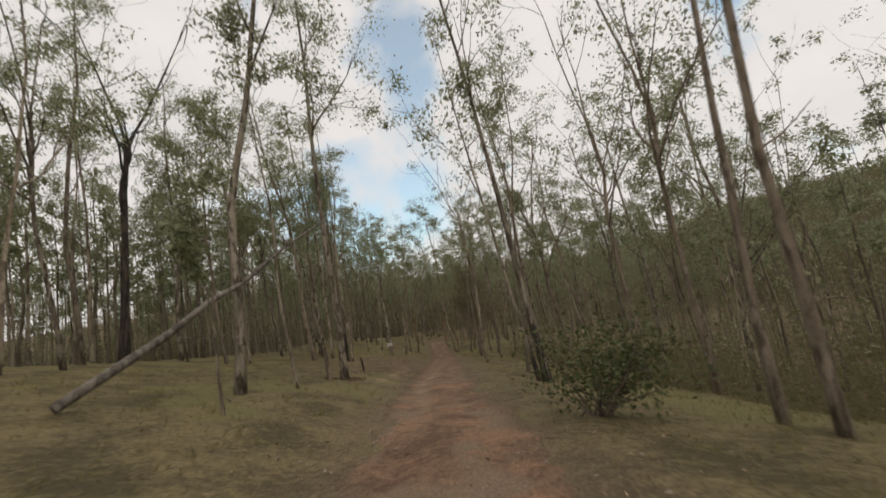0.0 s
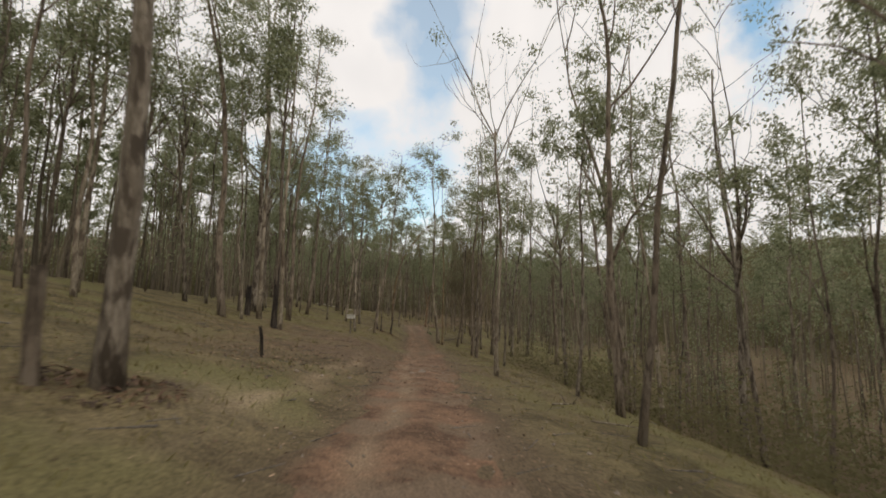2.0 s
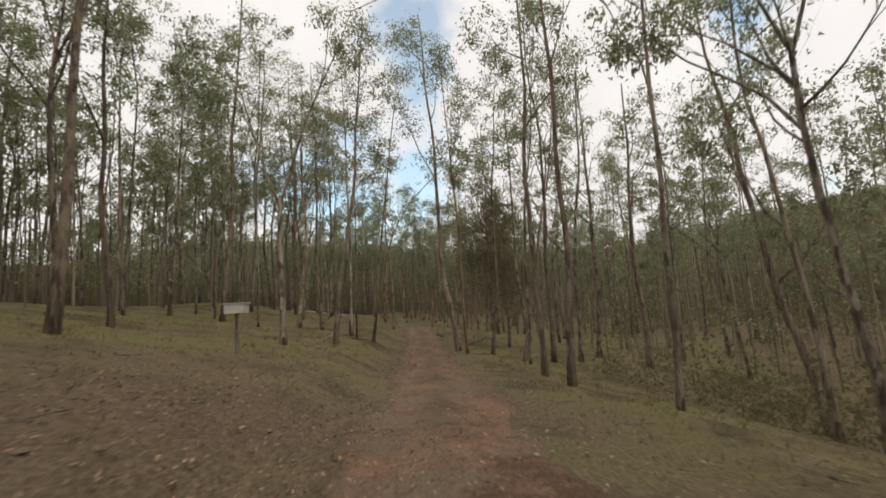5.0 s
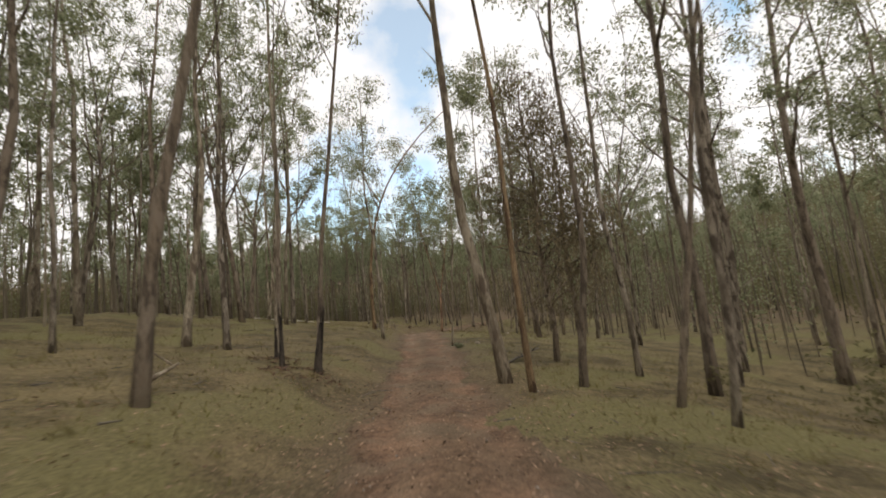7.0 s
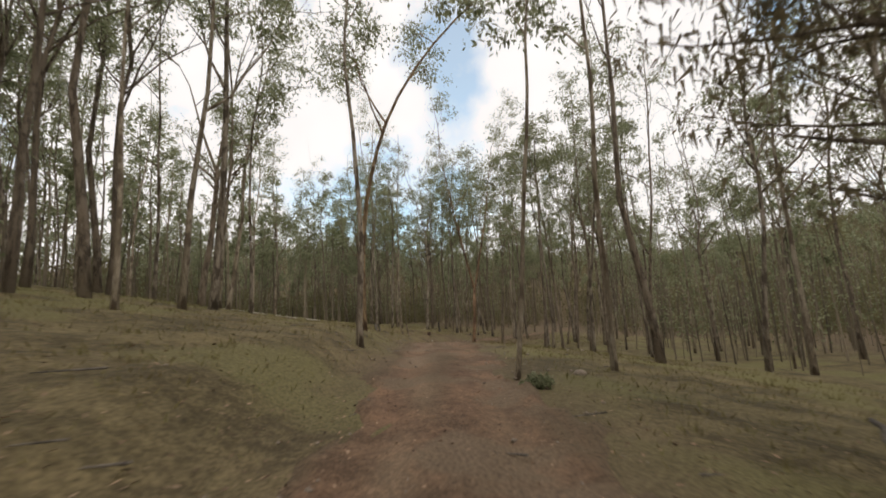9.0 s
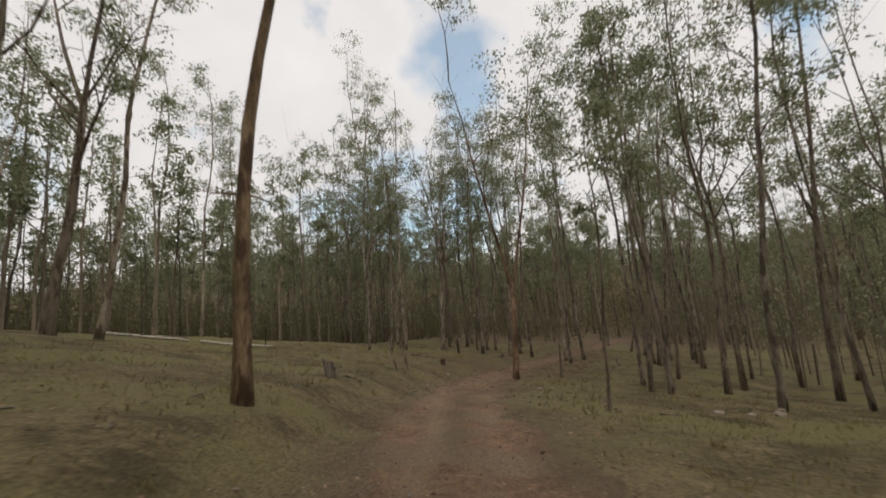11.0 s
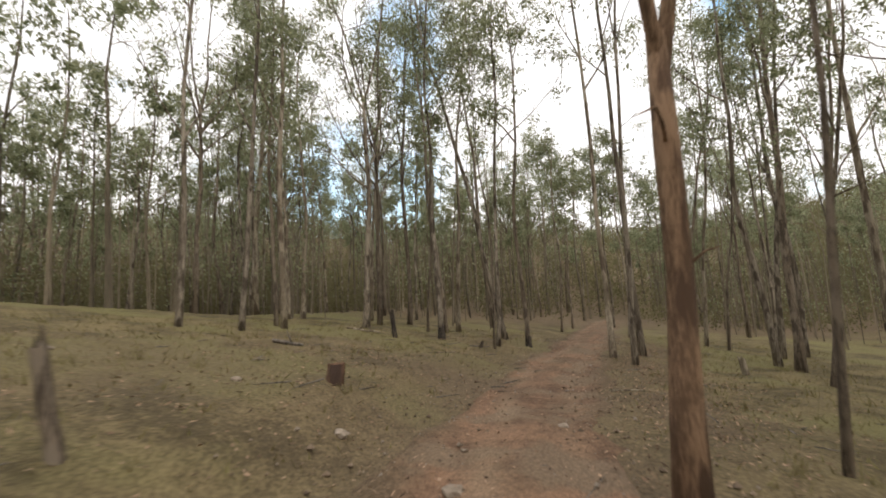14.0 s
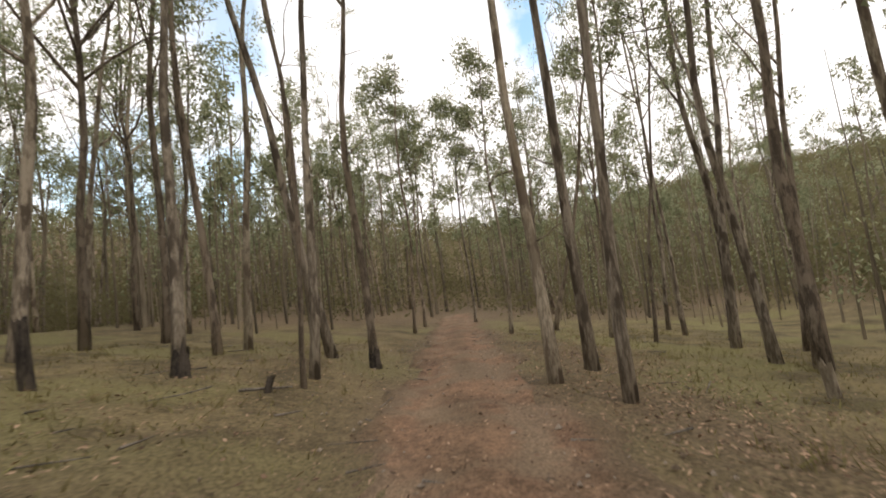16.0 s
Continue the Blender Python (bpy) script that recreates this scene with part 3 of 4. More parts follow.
gum(-9.8, 68.85, 0.12, -0.05, 0.11, "grey", leafy=0.6, sway=0.5)
gum(7.50, 116.36, 0.16, 0.09, -0.01, "dark", height=22.0, leafy=0.8)
gum(-5.37, 10.36, 0.047, 0.047, 0.024, "dark", height=5.4, leafy=0.35)
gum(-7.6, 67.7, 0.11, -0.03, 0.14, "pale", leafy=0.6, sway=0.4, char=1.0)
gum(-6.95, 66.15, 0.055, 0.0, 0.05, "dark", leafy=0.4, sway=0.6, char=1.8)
gum(2.93, 63.38, 0.091, 0.172, -0.079, "dark", leafy=0.65)
gum(-1.34, 92.92, 0.045, 0.082, -0.017, "dark", height=8.0, leafy=0.3)
gum(-6.89, 14.43, 0.175, 0.109, 0.068, "grey")
gum(2.40, 99.98, 0.095, 0.023, -0.013, "grey", leafy=0.65)
OAK = (2.27, 72.31, 0.115, 0.008, -0.003)
gum(-11.34, 115.42, 0.10, 0.009, 0.005, "grey", leafy=0.65)
gum(5.26, 30.54, 0.14, -0.054, 0.028, "dark", leafy=0.65)
gum(4.38, 69.18, 0.117, -0.01, -0.08, "grey", leafy=0.65)
gum(-5.46, 123.81, 0.065, 0.011, 0.002, "dark", leafy=0.65)
gum(-13.22, 75.97, 0.119, -0.049, -0.045, "dark", leafy=0.6)
gum(-2.00, 76.89, 0.053, 0.131, -0.007, "pale")
gum(-11.5, 69.3, 0.15, 0.0, 0.09, "pale", leafy=0.6)
gum(-1.71, 122.77, 0.136, -0.162, 0.021, "grey", leafy=0.65)
gum(-12.71, 65.10, 0.082, 0.002, 0.002, "grey", leafy=0.6)
gum(7.4, 117.25, 0.125, 0.01, 0.03, "grey", height=20.0, leafy=0.8)
gum(-8.95, 38.75, 0.12, 0.006, 0.004, "pale", sway=0.4)
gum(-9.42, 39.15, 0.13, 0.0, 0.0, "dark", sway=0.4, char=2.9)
gum(3.25, 24.45, 0.086, 0.091, -0.028, "dark", leafy=0.65)
gum(4.21, 96.47, 0.11, 0.075, -0.040, "grey", leafy=0.65)
gum(-12.25, 39.38, 0.190, -0.091, -0.075, "dark")
stub(-12.75, 43.82, 0.170, 1.82, 0.010, 0.008)
gum(-3.84, 125.49, 0.125, 0.059, 0.002, "pale", height=23.0, leafy=0.9)
gum(0.43, 79.19, 0.078, 0.054, -0.011, "pale")
gum(-11.33, 118.76, 0.09, -0.020, -0.008, "dark", leafy=0.65)
gum(-11.83, 79.05, 0.083, -0.003, -0.002, "pale", leafy=0.6)
gum(8.45, 121.73, 0.067, 0.067, -0.068, "dark", leafy=0.65)
gum(5.89, 113.23, 0.085, 0.126, -0.086, "dark", leafy=0.65)
gum(10.72, 73.78, 0.214, 0.037, -0.028, "grey", leafy=0.65)
gum(11.83, 121.56, 0.160, 0.016, -0.021, "grey", leafy=0.65)
gum(5.96, 108.99, 0.100, 0.088, -0.053, "dark", leafy=0.65)
gum(10.92, 118.68, 0.111, 0.076, -0.077, "dark", leafy=0.65)
gum(-6.65, 129.45, 0.16, 0.057, 0.009, "dark", leafy=0.65)
gum(-5.34, 21.15, 0.175, 0.02, -0.05, "grey", sway=0.4, label="flaky mottled grey gum with bark heaped at its foot")
gum(-6.26, 81.94, 0.106, 0.001, 0.000, "grey", leafy=0.6)
gum(9.38, 119.68, 0.136, 0.075, -0.064, "grey", leafy=0.65)
gum(-11.60, 40.36, 0.079, -0.064, -0.037, "pale")
gum(3.96, 48.16, 0.091, 0.039, -0.011, "grey", leafy=0.65)
gum(5.51, 102.56, 0.13, 0.030, -0.013, "dark", leafy=0.65)
gum(6.06, 126.89, 0.094, 0.032, -0.018, "pale", height=13.0, leafy=0.9)
gum(14.07, 72.41, 0.260, 0.008, -0.006, "dark", leafy=0.65)
gum(10.22, 103.35, 0.15, 0.059, -0.038, "dark", leafy=0.65)
gum(3.73, 103.67, 0.12, -0.024, 0.008, "dark", leafy=0.65)
gum(-8.45, 123.1, 0.165, 0.06, 0.0, "grey", height=21.0, fork=0.62, spread=0.3, label="tall grey gum with spreading forked limbs")
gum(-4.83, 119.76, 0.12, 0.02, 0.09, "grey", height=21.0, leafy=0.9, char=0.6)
gum(-4.53, 123.83, 0.113, -0.017, 0.000, "dark", leafy=0.65)
gum(-14.40, 32.05, 0.104, -0.058, -0.038, "pale")
gum(2.77, 104.42, 0.10, 0.022, -0.006, "grey", leafy=0.65)
gum(2.25, 51.21, 0.129, 0.020, -0.003, "dark", leafy=0.65)
gum(-13.02, 85.51, 0.165, 0.036, 0.018, "grey")
gum(-13.10, 126.06, 0.12, 0.002, 0.001, "pale", leafy=0.65)
gum(-2.53, 119.49, 0.097, 0.088, -0.010, "grey", leafy=0.65)
gum(8.92, 124.29, 0.098, 0.076, -0.049, "pale", leafy=0.65)
gum(-12.60, 114.05, 0.10, 0.038, 0.013, "grey", leafy=0.65)
gum(-13.21, 53.23, 0.116, -0.024, -0.012, "dark", leafy=0.6)
gum(3.73, 132.54, 0.103, 0.037, -0.012, "dark", height=14.5, leafy=1.3)
gum(-15.48, 30.93, 0.117, -0.046, -0.029, "dark")
gum(-19.81, 33.09, 0.170, -0.002, -0.001, "grey")
gum(19.18, 45.41, 0.260, -0.016, 0.012, "grey", leafy=0.65)
gum(-21.2, 29.4, 0.30, -0.01, 0.06, "burnt", height=28.0, fork=0.63, leafy=0.0, spread=0.3, label="dark leafless dead gum with forked limbs")
gum(5.17, 8.26, 0.10, 0.06, 0.10, "dark", height=17.0)
gum(5.5, 7.4, 0.11, -0.02, -0.05, "dark", height=17.0)
gum(9.33, 39.63, 0.24, -0.08, -0.05, "dark", height=22.0, fork=0.6)
gum(-21.6, 98.7, 0.25, 0.03, 0.0, "dark", height=21.0, fork=0.55, spread=0.3, label="dark-barked gum with wide spreading limbs")
gum(-20.2, 99.6, 0.17, 0.16, 0.0, "pale", height=20.0)
gum(-17.0, 131.4, 0.24, 0.0, 0.0, "pale", height=30.0, fork=0.72, spread=0.25, leafy=1.6, label="tall pale gum standing above the other trees")
gum(-10.68, 117.70, 0.125, 0.000, 0.000, "pale", leafy=0.65)
gum(20.52, 54.25, 0.260, -0.046, 0.035, "dark", leafy=0.65)
gum(22.17, 37.04, 0.260, 0.006, -0.004, "grey", leafy=0.65)
gum(8.74, 127.71, 0.115, 0.214, -0.097, "dark", leafy=0.65)
gum(-14.58, 49.39, 0.236, 0.001, 0.000, "grey")
gum(8.02, 69.76, 0.175, 0.075, -0.018, "grey", leafy=0.65)
gum(-12.91, 128.12, 0.14, 0.019, 0.004, "pale", leafy=0.65)
gum(17.51, 60.60, 0.260, -0.118, 0.044, "dark", leafy=0.65)
gum(5.9, 137.2, 0.11, 0.0, 0.0, "dark", height=14.0, leafy=1.4)
gum(8.6, 135.6, 0.10, 0.03, 0.0, "grey", height=14.5, leafy=1.4)
gum(-39.54, 175.75, 0.260, 0.077, 0.034, "grey", leafy=0.65)

# ---- the rest of the forest: seeded copies of a few gums ----
PROTOS = []
for n in range(9):
    r = np.random.default_rng(500 + n)
    rad = [0.07, 0.09, 0.11, 0.13, 0.15, 0.17, 0.10, 0.14, 0.12][n]
    tree = new("gum_tree")
    wood, leaves = gum_shapes(rad, float(np.clip(12 + 72 * rad, 9, 25)), (r.normal() * 0.03, r.normal() * 0.03), r,
                              fork=0.5 if n in (3, 7) else 0.0, clumps=50, spray=54, sides=6, leaf=0.19, tri=True, rings=11, limb_sides=4, bare=0.36)
    bark = ["dark", "grey", "dark", "grey", "pale", "dark", "grey", "dark", "pale"][n]
    part("trunk", wood, BARK[bark], tree, smooth=True)
    part("crown", leaves, LEAF, tree)
    tagged(tree, LABELS[bark], "tree", "gum trees in the forest")
    PROTOS.append(tree)

taken = [(o.location.x, o.location.y) for o in scene.objects if o.name.startswith("gum_tree") and o not in PROTOS]
frng = np.random.default_rng(41)


def spots(count, x0, x1, y0, y1, gap, wanted):
    """Seeded places at least gap apart for which wanted(u, y) holds with that chance; u is the way across from the track."""
    out, tries = [], 0
    while len(out) < count and tries < count * 60:
        tries += 1
        x, y = frng.uniform(x0, x1), frng.uniform(y0, y1)
        u = x - float(np.interp(y, TRACK_Y, TRACK_X))
        if frng.random() > wanted(u, y):
            continue
        if gap and min((x - a) ** 2 + (y - b) ** 2 for a, b in taken) < gap ** 2:
            continue
        taken.append((x, y))
        out.append((x, y))
    return out


def near_wood(u, y):
    if abs(u) < 8.5 and y < 128 or abs(u) < 5 and y < 150:
        return 0.0
    if u < 0 and (y < 30 and u > -13 or 92 < y < 122 and u > -22):
        return 0.0
    if 0 < u < 16 and 85 < y < 120:
        return 0.25
    return (0.9 if u < 0 else 0.24) * (1.0 if y < 100 else 0.5)


near_spots = spots(232, -34, 42, -4, 165, 2.2, near_wood) + spots(9, -28, -10, 76, 93, 2.6, near_wood) + spots(9, 6, 24, 94, 116, 2.4, lambda u, y: 0.9 if u > 9 else 0.0)
for i, (x, y) in enumerate(near_spots):
    m = pose(x, y, float(land(x, y)) - 0.08, 0, 0, frng.uniform(0, 360))
    if i < len(PROTOS):
        PROTOS[i].matrix_basis = m
    else:
        copy_thing(PROTOS[i % len(PROTOS)], m)


def middle_forest():
    """Trees behind the first rows, too many to count: whole gums and thin saplings joined."""
    stems, crowns = Shape(), Shape()
    kinds = [gum_shapes(0.08 + 0.012 * n, 12 + 1.1 * n, (0.0, 0.0), np.random.default_rng(900 + n), clumps=42, spray=15, sides=4, leaf=0.31, tri=True, twigs=0, limb_sides=3, rings=7, bare=0.38)
             for n in range(7)]
    packed = [(np.concatenate(w.v), w.f, np.concatenate(l.v), l.f) for w, l in kinds]
    deep = spots(600, -64, 78, -8, 190, 1.8, lambda u, y: (0.95 if u < 0 else 0.4) if abs(u) > 22 or y > 136 and abs(u) > 6 else 0.0)
    deep += spots(46, -4, 44, 150, 180, 1.8, lambda u, y: 0.9)
    deep += spots(36, -62, -24, 92, 150, 1.8, lambda u, y: 0.9 if u < -27 else 0.0) + spots(45, -56, -18, 34, 86, 1.8, lambda u, y: 0.9 if u < -20 else 0.0)
    for x, y in deep:
        wv, wf, lv, lf = packed[frng.integers(len(packed))]
        a, size = frng.uniform(0, 2 * np.pi), frng.uniform(0.8, 1.25)
        c, s = math.cos(a) * size, math.sin(a) * size
        turn = np.array([[c, -s, 0], [s, c, 0], [0, 0, size]])
        at = np.array([x, y, float(land(x, y))])
        stems.add(wv @ turn.T + at, wf)
        crowns.add(lv @ turn.T + at, lf)
    # thin straight saplings between them
    thin = spots(1500, -70, 95, -10, 215, 0, lambda u, y: 0.0 if abs(u) < 14 and y < 132 or abs(u) < 7 or (u < 0 and u > -28 and (y < 40 or 84 < y < 126)) else 0.8)
    for x, y in thin:
        z, h = float(land(x, y)), frng.uniform(2.8, 9.0)
        lx, ly = frng.normal(size=2) * 0.05 * h
        stems.tube([(x, y, z - 0.3), (x + lx * 0.4, y + ly * 0.4, z + h * 0.5), (x + lx, y + ly, z + h)], np.array([1.0, 0.7, 0.2]) * frng.uniform(0.03, 0.075), 4, cap=False)
        k = int(26 + 11 * h)
        t = frng.uniform(0.3, 1.05, k)
        pts = np.stack([x + lx * t + frng.normal(size=k) * (0.25 + 0.08 * h), y + ly * t + frng.normal(size=k) * (0.25 + 0.08 * h), z + h * t], -1)
        crowns.leaves(pts, 0.23, frng, slim=0.27, tri=True)
    # bare poles crowding the far edge of the open ground
    poles = spots(1500, -62, 70, 4, 172, 0, lambda u, y: 0.0 if abs(u) < 16 and y < 128 or abs(u) < 6 or (-30 < u < 0 and (y < 40 or 84 < y < 126)) else 0.3 if 0 < u < 34 and y < 75 else 0.8)
    for x, y in poles:
        z, h = float(land(x, y)), frng.uniform(6, 13)
        lx, ly = frng.normal(size=2) * 0.045 * h
        stems.tube([(x, y, z - 0.3), (x + lx * 0.3, y + ly * 0.3, z + h * 0.4), (x + lx, y + ly, z + h)], np.array([1.0, 0.75, 0.2]) * frng.uniform(0.03, 0.09), 4, cap=False)
    tagged(part("forest_trunks", stems, FAR_BARK), "thin grey and brown stems of crowded young gums", "forest", kind="stuff")
    tagged(part("forest_foliage", crowns, LEAF), "sparse olive foliage of crowded gums", "forest", kind="stuff")


def far_forest():
    """Woods and scrub on the far slopes, past counting: thin stems and ragged clumps of foliage down to the ground."""
    r = np.random.default_rng(91)
    stems, crowns, scrub = Shape(), Shape(), Shape()
    places = []
    while len(places) < 3300:
        x, y = r.uniform(-190, 330), r.uniform(-60, 430)
        u = x - float(np.interp(y, TRACK_Y, TRACK_X))
        if abs(u) < 58 and -10 < y < 170 or (y < -6 and abs(u) < 25) or (u < -50 and y < 70):
            continue
        d = max(abs(u) - 58, y - 170, 0)
        if r.random() > math.exp(-d / 150):
            continue
        places.append((x, y))
    sx = np.array(places)
    sz = land(sx[:, 0], sx[:, 1])
    for (x, y), z in zip(places, sz):
        h = r.uniform(4.5, 8.5)
        lx, ly = r.normal(size=2) * 0.04 * h
        stems.tube([(x, y, z - 0.5), (x + lx * 0.5, y + ly * 0.5, z + h * 0.5), (x + lx, y + ly, z + h * 0.95)],
                   np.array([1.0, 0.75, 0.25]) * r.uniform(0.06, 0.15), 4, cap=False)
        n = r.integers(34, 52)
        t = r.uniform(0.12, 1.0, n)
        wide = (1.3 - 0.9 * t) * h * 0.22
        crowns.leaves(np.stack([x + lx * t + r.normal(size=n) * wide, y + ly * t + r.normal(size=n) * wide, z + h * t], -1), 0.72, r, droop=0.3, slim=0.34, tri=True)
    # scrub: bushy regrowth under the trees, thick enough to close the view
    k = 0
    while k < 4100:
        x, y = r.uniform(-120, 250), r.uniform(-30, 290)
        u = x - float(np.interp(y, TRACK_Y, TRACK_X))
        if u < 0 and (u > -38 and y < 140 or y < 80) or abs(u) < 24 and y < 136 or abs(u) < 3.5 and y < 148:
            continue
        if u > 0 and u < 30 and not 10 < y < 60 and y < 130:
            continue
        d = max(abs(u) - 30, y - 140, 0)
        if r.random() > math.exp(-d / 70):
            continue
        k += 1
        z, h = float(land(x, y)), r.uniform(1.2, 3.6) + 3.0 * (d > 25) * r.random()
        n = 58 if d < 25 else 40
        t = r.uniform(0.05, 1.0, n) ** 0.8
        scrub.leaves(np.stack([x + r.normal(size=n) * h * 0.26, y + r.normal(size=n) * h * 0.26, z + h * t], -1), (0.17 if d < 25 else 0.26) + 0.03 * h, r, droop=0.1, slim=0.32, tri=True)
    # wattle and young growth down in the gully east of the track
    for _ in range(620):
        y = r.uniform(6, 66)
        x = float(np.interp(y, TRACK_Y, TRACK_X)) + r.uniform(8, 30)
        z, h, n = float(land(x, y)), r.uniform(0.7, 3.2), 60
        t = r.uniform(0.03, 1.0, n)
        scrub.leaves(np.stack([x + r.normal(size=n) * h * 0.26, y + r.normal(size=n) * h * 0.26, z + h * t], -1), 0.12 + 0.02 * h, r, droop=0.15, slim=0.3, tri=True)
    # woods that cover the long ridge to the east up to its crest
    k = 0
    while k < 3000:
        x, y = r.uniform(30, 300), r.uniform(-40, 270)
        u = x - float(np.interp(y, TRACK_Y, TRACK_X))
        rise = 0.85 * u + 0.5 * (y - 60)
        if not 62 < rise < 250 or u < 34 or r.random() > math.exp(-(rise - 62) / 190):
            continue
        k += 1
        z, h, n = float(land(x, y)), r.uniform(3.0, 6.5), 44
        t = r.uniform(0.03, 1.0, n)
        scrub.leaves(np.stack([x + r.normal(size=n) * h * 0.3, y + r.normal(size=n) * h * 0.3, z + h * t], -1), 0.42 + 0.03 * h + 0.0016 * rise, r, droop=0.2, slim=0.34, tri=True)
    # taller regrowth that closes the view ahead and to the west past the open grass
    k = 0
    while k < 2900:
        x, y = r.uniform(-150, 75), r.uniform(62, 262)
        u = x - float(np.interp(y, TRACK_Y, TRACK_X))
        if not (u < -33 and y > 80 or y > 152 or u > 28 and y > 120) or abs(u) < 4 and y < 160:
            continue
        k += 1
        z, h = float(land(x, y)), r.uniform(3.0, 7.5)
        n = 66
        t = r.uniform(0.03, 1.0, n)
        scrub.leaves(np.stack([x + r.normal(size=n) * h * 0.2, y + r.normal(size=n) * h * 0.2, z + h * t], -1), 0.17 + 0.018 * h + 0.0011 * max(y - 120, 0), r, droop=0.2, slim=0.32, tri=True)
    # low growth that closes the woods far up the western slope
    for _ in range(650):
        y = r.uniform(14, 108)
        x = float(np.interp(y, TRACK_Y, TRACK_X)) - r.uniform(46, 76)
        z, h, n = float(land(x, y)), r.uniform(2.5, 5.5), 60
        t = r.uniform(0.03, 1.0, n)
        scrub.leaves(np.stack([x + r.normal(size=n) * h * 0.25, y + r.normal(size=n) * h * 0.25, z + h * t], -1), 0.26, r, droop=0.2, slim=0.32, tri=True)
    # a belt of young growth behind the open slope to the west
    for _ in range(1600):
        y = r.uniform(72, 178)
        x = float(np.interp(y, TRACK_Y, TRACK_X)) + r.uniform(-60, -33)
        z, h, n = float(land(x, y)), r.uniform(3.0, 7.0), 66
        t = r.uniform(0.03, 1.0, n)
        scrub.leaves(np.stack([x + r.normal(size=n) * h * 0.2, y + r.normal(size=n) * h * 0.2, z + h * t], -1), 0.17 + 0.015 * h, r, droop=0.2, slim=0.32, tri=True)
    tagged(part("far_tree_trunks", stems, FAR_BARK), "thin grey stems of distant forest", "forest", kind="stuff")
    tagged(part("far_tree_foliage", crowns, FAR_LEAF), "dull olive foliage of distant forest", "forest", kind="stuff")
    tagged(part("scrub", scrub, FAR_LEAF), "dull brown-olive scrub under the distant trees", "scrub", kind="stuff")


middle_forest()
far_forest()


# ---- she-oak: dark, dense, drooping ----
def she_oak(x, y, radius, lean_x, lean_y, height=13.0):
    r = np.random.default_rng(77)
    tree = new("she_oak")
    tree.location = (x, y, float(land(x, y)) - 0.05)
    wood, needles = Shape(), Shape()
    zs = np.linspace(-0.3, height, 9)
    stem = np.stack([lean_x * zs + 0.1 * np.sin(zs), lean_y * zs, zs], -1)
    wood.tube(stem, radius * np.linspace(1.2, 0.15, 9), 9, rough=0.06, r=r)
    hang = []
    for _ in range(52):
        t = r.uniform(0.1, 0.98)
        start = np.array([np.interp(t * height, zs, stem[:, i]) for i in range(3)])
        a = r.uniform(0, 2 * np.pi)
        p = branch_path(start, (math.cos(a), math.sin(a), 0.5), (1.1 - t) * 3.4 + 0.7, r, 0.3, 0.05, 5)
        limb = Shape()
        limb.tube(p, np.linspace(0.045 * (1.3 - t), 0.008, 5), 4, cap=False)
        part("branch", limb, BARK["dark"], tree)
        hang += [p[2], p[3], p[4]]
    hang = np.array(hang)
    pts = (np.repeat(hang, 40, 0) + r.normal(size=(len(hang) * 40, 3)) * np.array([0.36, 0.36, 0.42]))
    needles.leaves(pts, 0.26, r, droop=1.2, slim=0.11, tri=True)
    part("trunk", wood, BARK["dark"], tree, smooth=True)
    part("crown", needles, OAK_LEAF, tree)
    return tagged(tree, "dark dense she-oak with drooping needles by the track", "tree")


she_oak(*OAK)
she_oak(3.6, 73.4, 0.12, 0.02, 0.0, 11.5)


# ---- green wattle bush beside the track ----
def bush(x, y, height, width, mat, label, seed=3, count=70):
    r = np.random.default_rng(seed)
    top = new("bush")
    top.location = (x, y, float(land(x, y)) - 0.05)
    leaf = Shape()
    for _ in range(26):
        a = r.uniform(0, 2 * np.pi)
        p = branch_path((r.normal() * 0.08, r.normal() * 0.08, 0), (math.cos(a) * width * 0.5, math.sin(a) * width * 0.5, height * r.uniform(0.4, 0.9)), height * r.uniform(0.65, 1.2), r, 0.3, 0.1, 5)
        stem = Shape()
        stem.tube(p, np.linspace(0.022, 0.005, 5), 4, cap=False)
        part("stem", stem, BARK["dark"], top)
        ends = p[2:]
        pts = (np.repeat(ends, count // 3, 0) + r.normal(size=(len(ends) * (count // 3), 3)) * height * 0.11)
        pts[:, 2] = np.maximum(pts[:, 2], 0.08)
        leaf.leaves(pts, 0.035 * height + 0.055, r, droop=0.1, slim=0.22)
    part("foliage", leaf, mat, top)
    return tagged(top, label, "bush")


bush(2.35, 8.8, 1.9, 1.9, BUSH_LEAF, "leafy dull green wattle bush at the track edge", 3, 84)
bush(-1.7, 76.2, 0.26, 0.4, LEAF, "small dull green tussock bush on the verge", 6, 60)


# ---- fallen timber, stumps and posts ----
def log(a, b, radius, bark="dead", label="weathered fallen log lying in the grass", name="log", stubs=2, taper=0.6, seed=1):
    """A fallen stem from a to b with broken branch stubs."""
    r = np.random.default_rng(seed)
    a, b = np.array(a, float), np.array(b, float)
    k = 9
    t = np.linspace(0, 1, k)[:, None]
    pts = a + (b - a) * t + r.normal(size=(k, 3)) * 0.012 * np.linalg.norm(b - a) * np.array([1, 1, 0.3])
    s = Shape()
    s.tube(pts - a, radius * np.linspace(1, taper, k), 8, rough=0.08, r=r)
    for _ in range(stubs):
        i = r.integers(3, k - 1)
        p = pts[i] - a
        s.tube([p, p + np.array([r.normal() * 0.25, r.normal() * 0.25, 0.25 + 0.3 * r.random()])], [radius * 0.4, radius * 0.12], 5)
    ob = part(name, s, BARK[bark], smooth=True)
    ob.location = a
    return tagged(ob, label, "log")


def on_ground(x, y, up=0.0):
    return (x, y, float(ground_height(x, y)) + up)


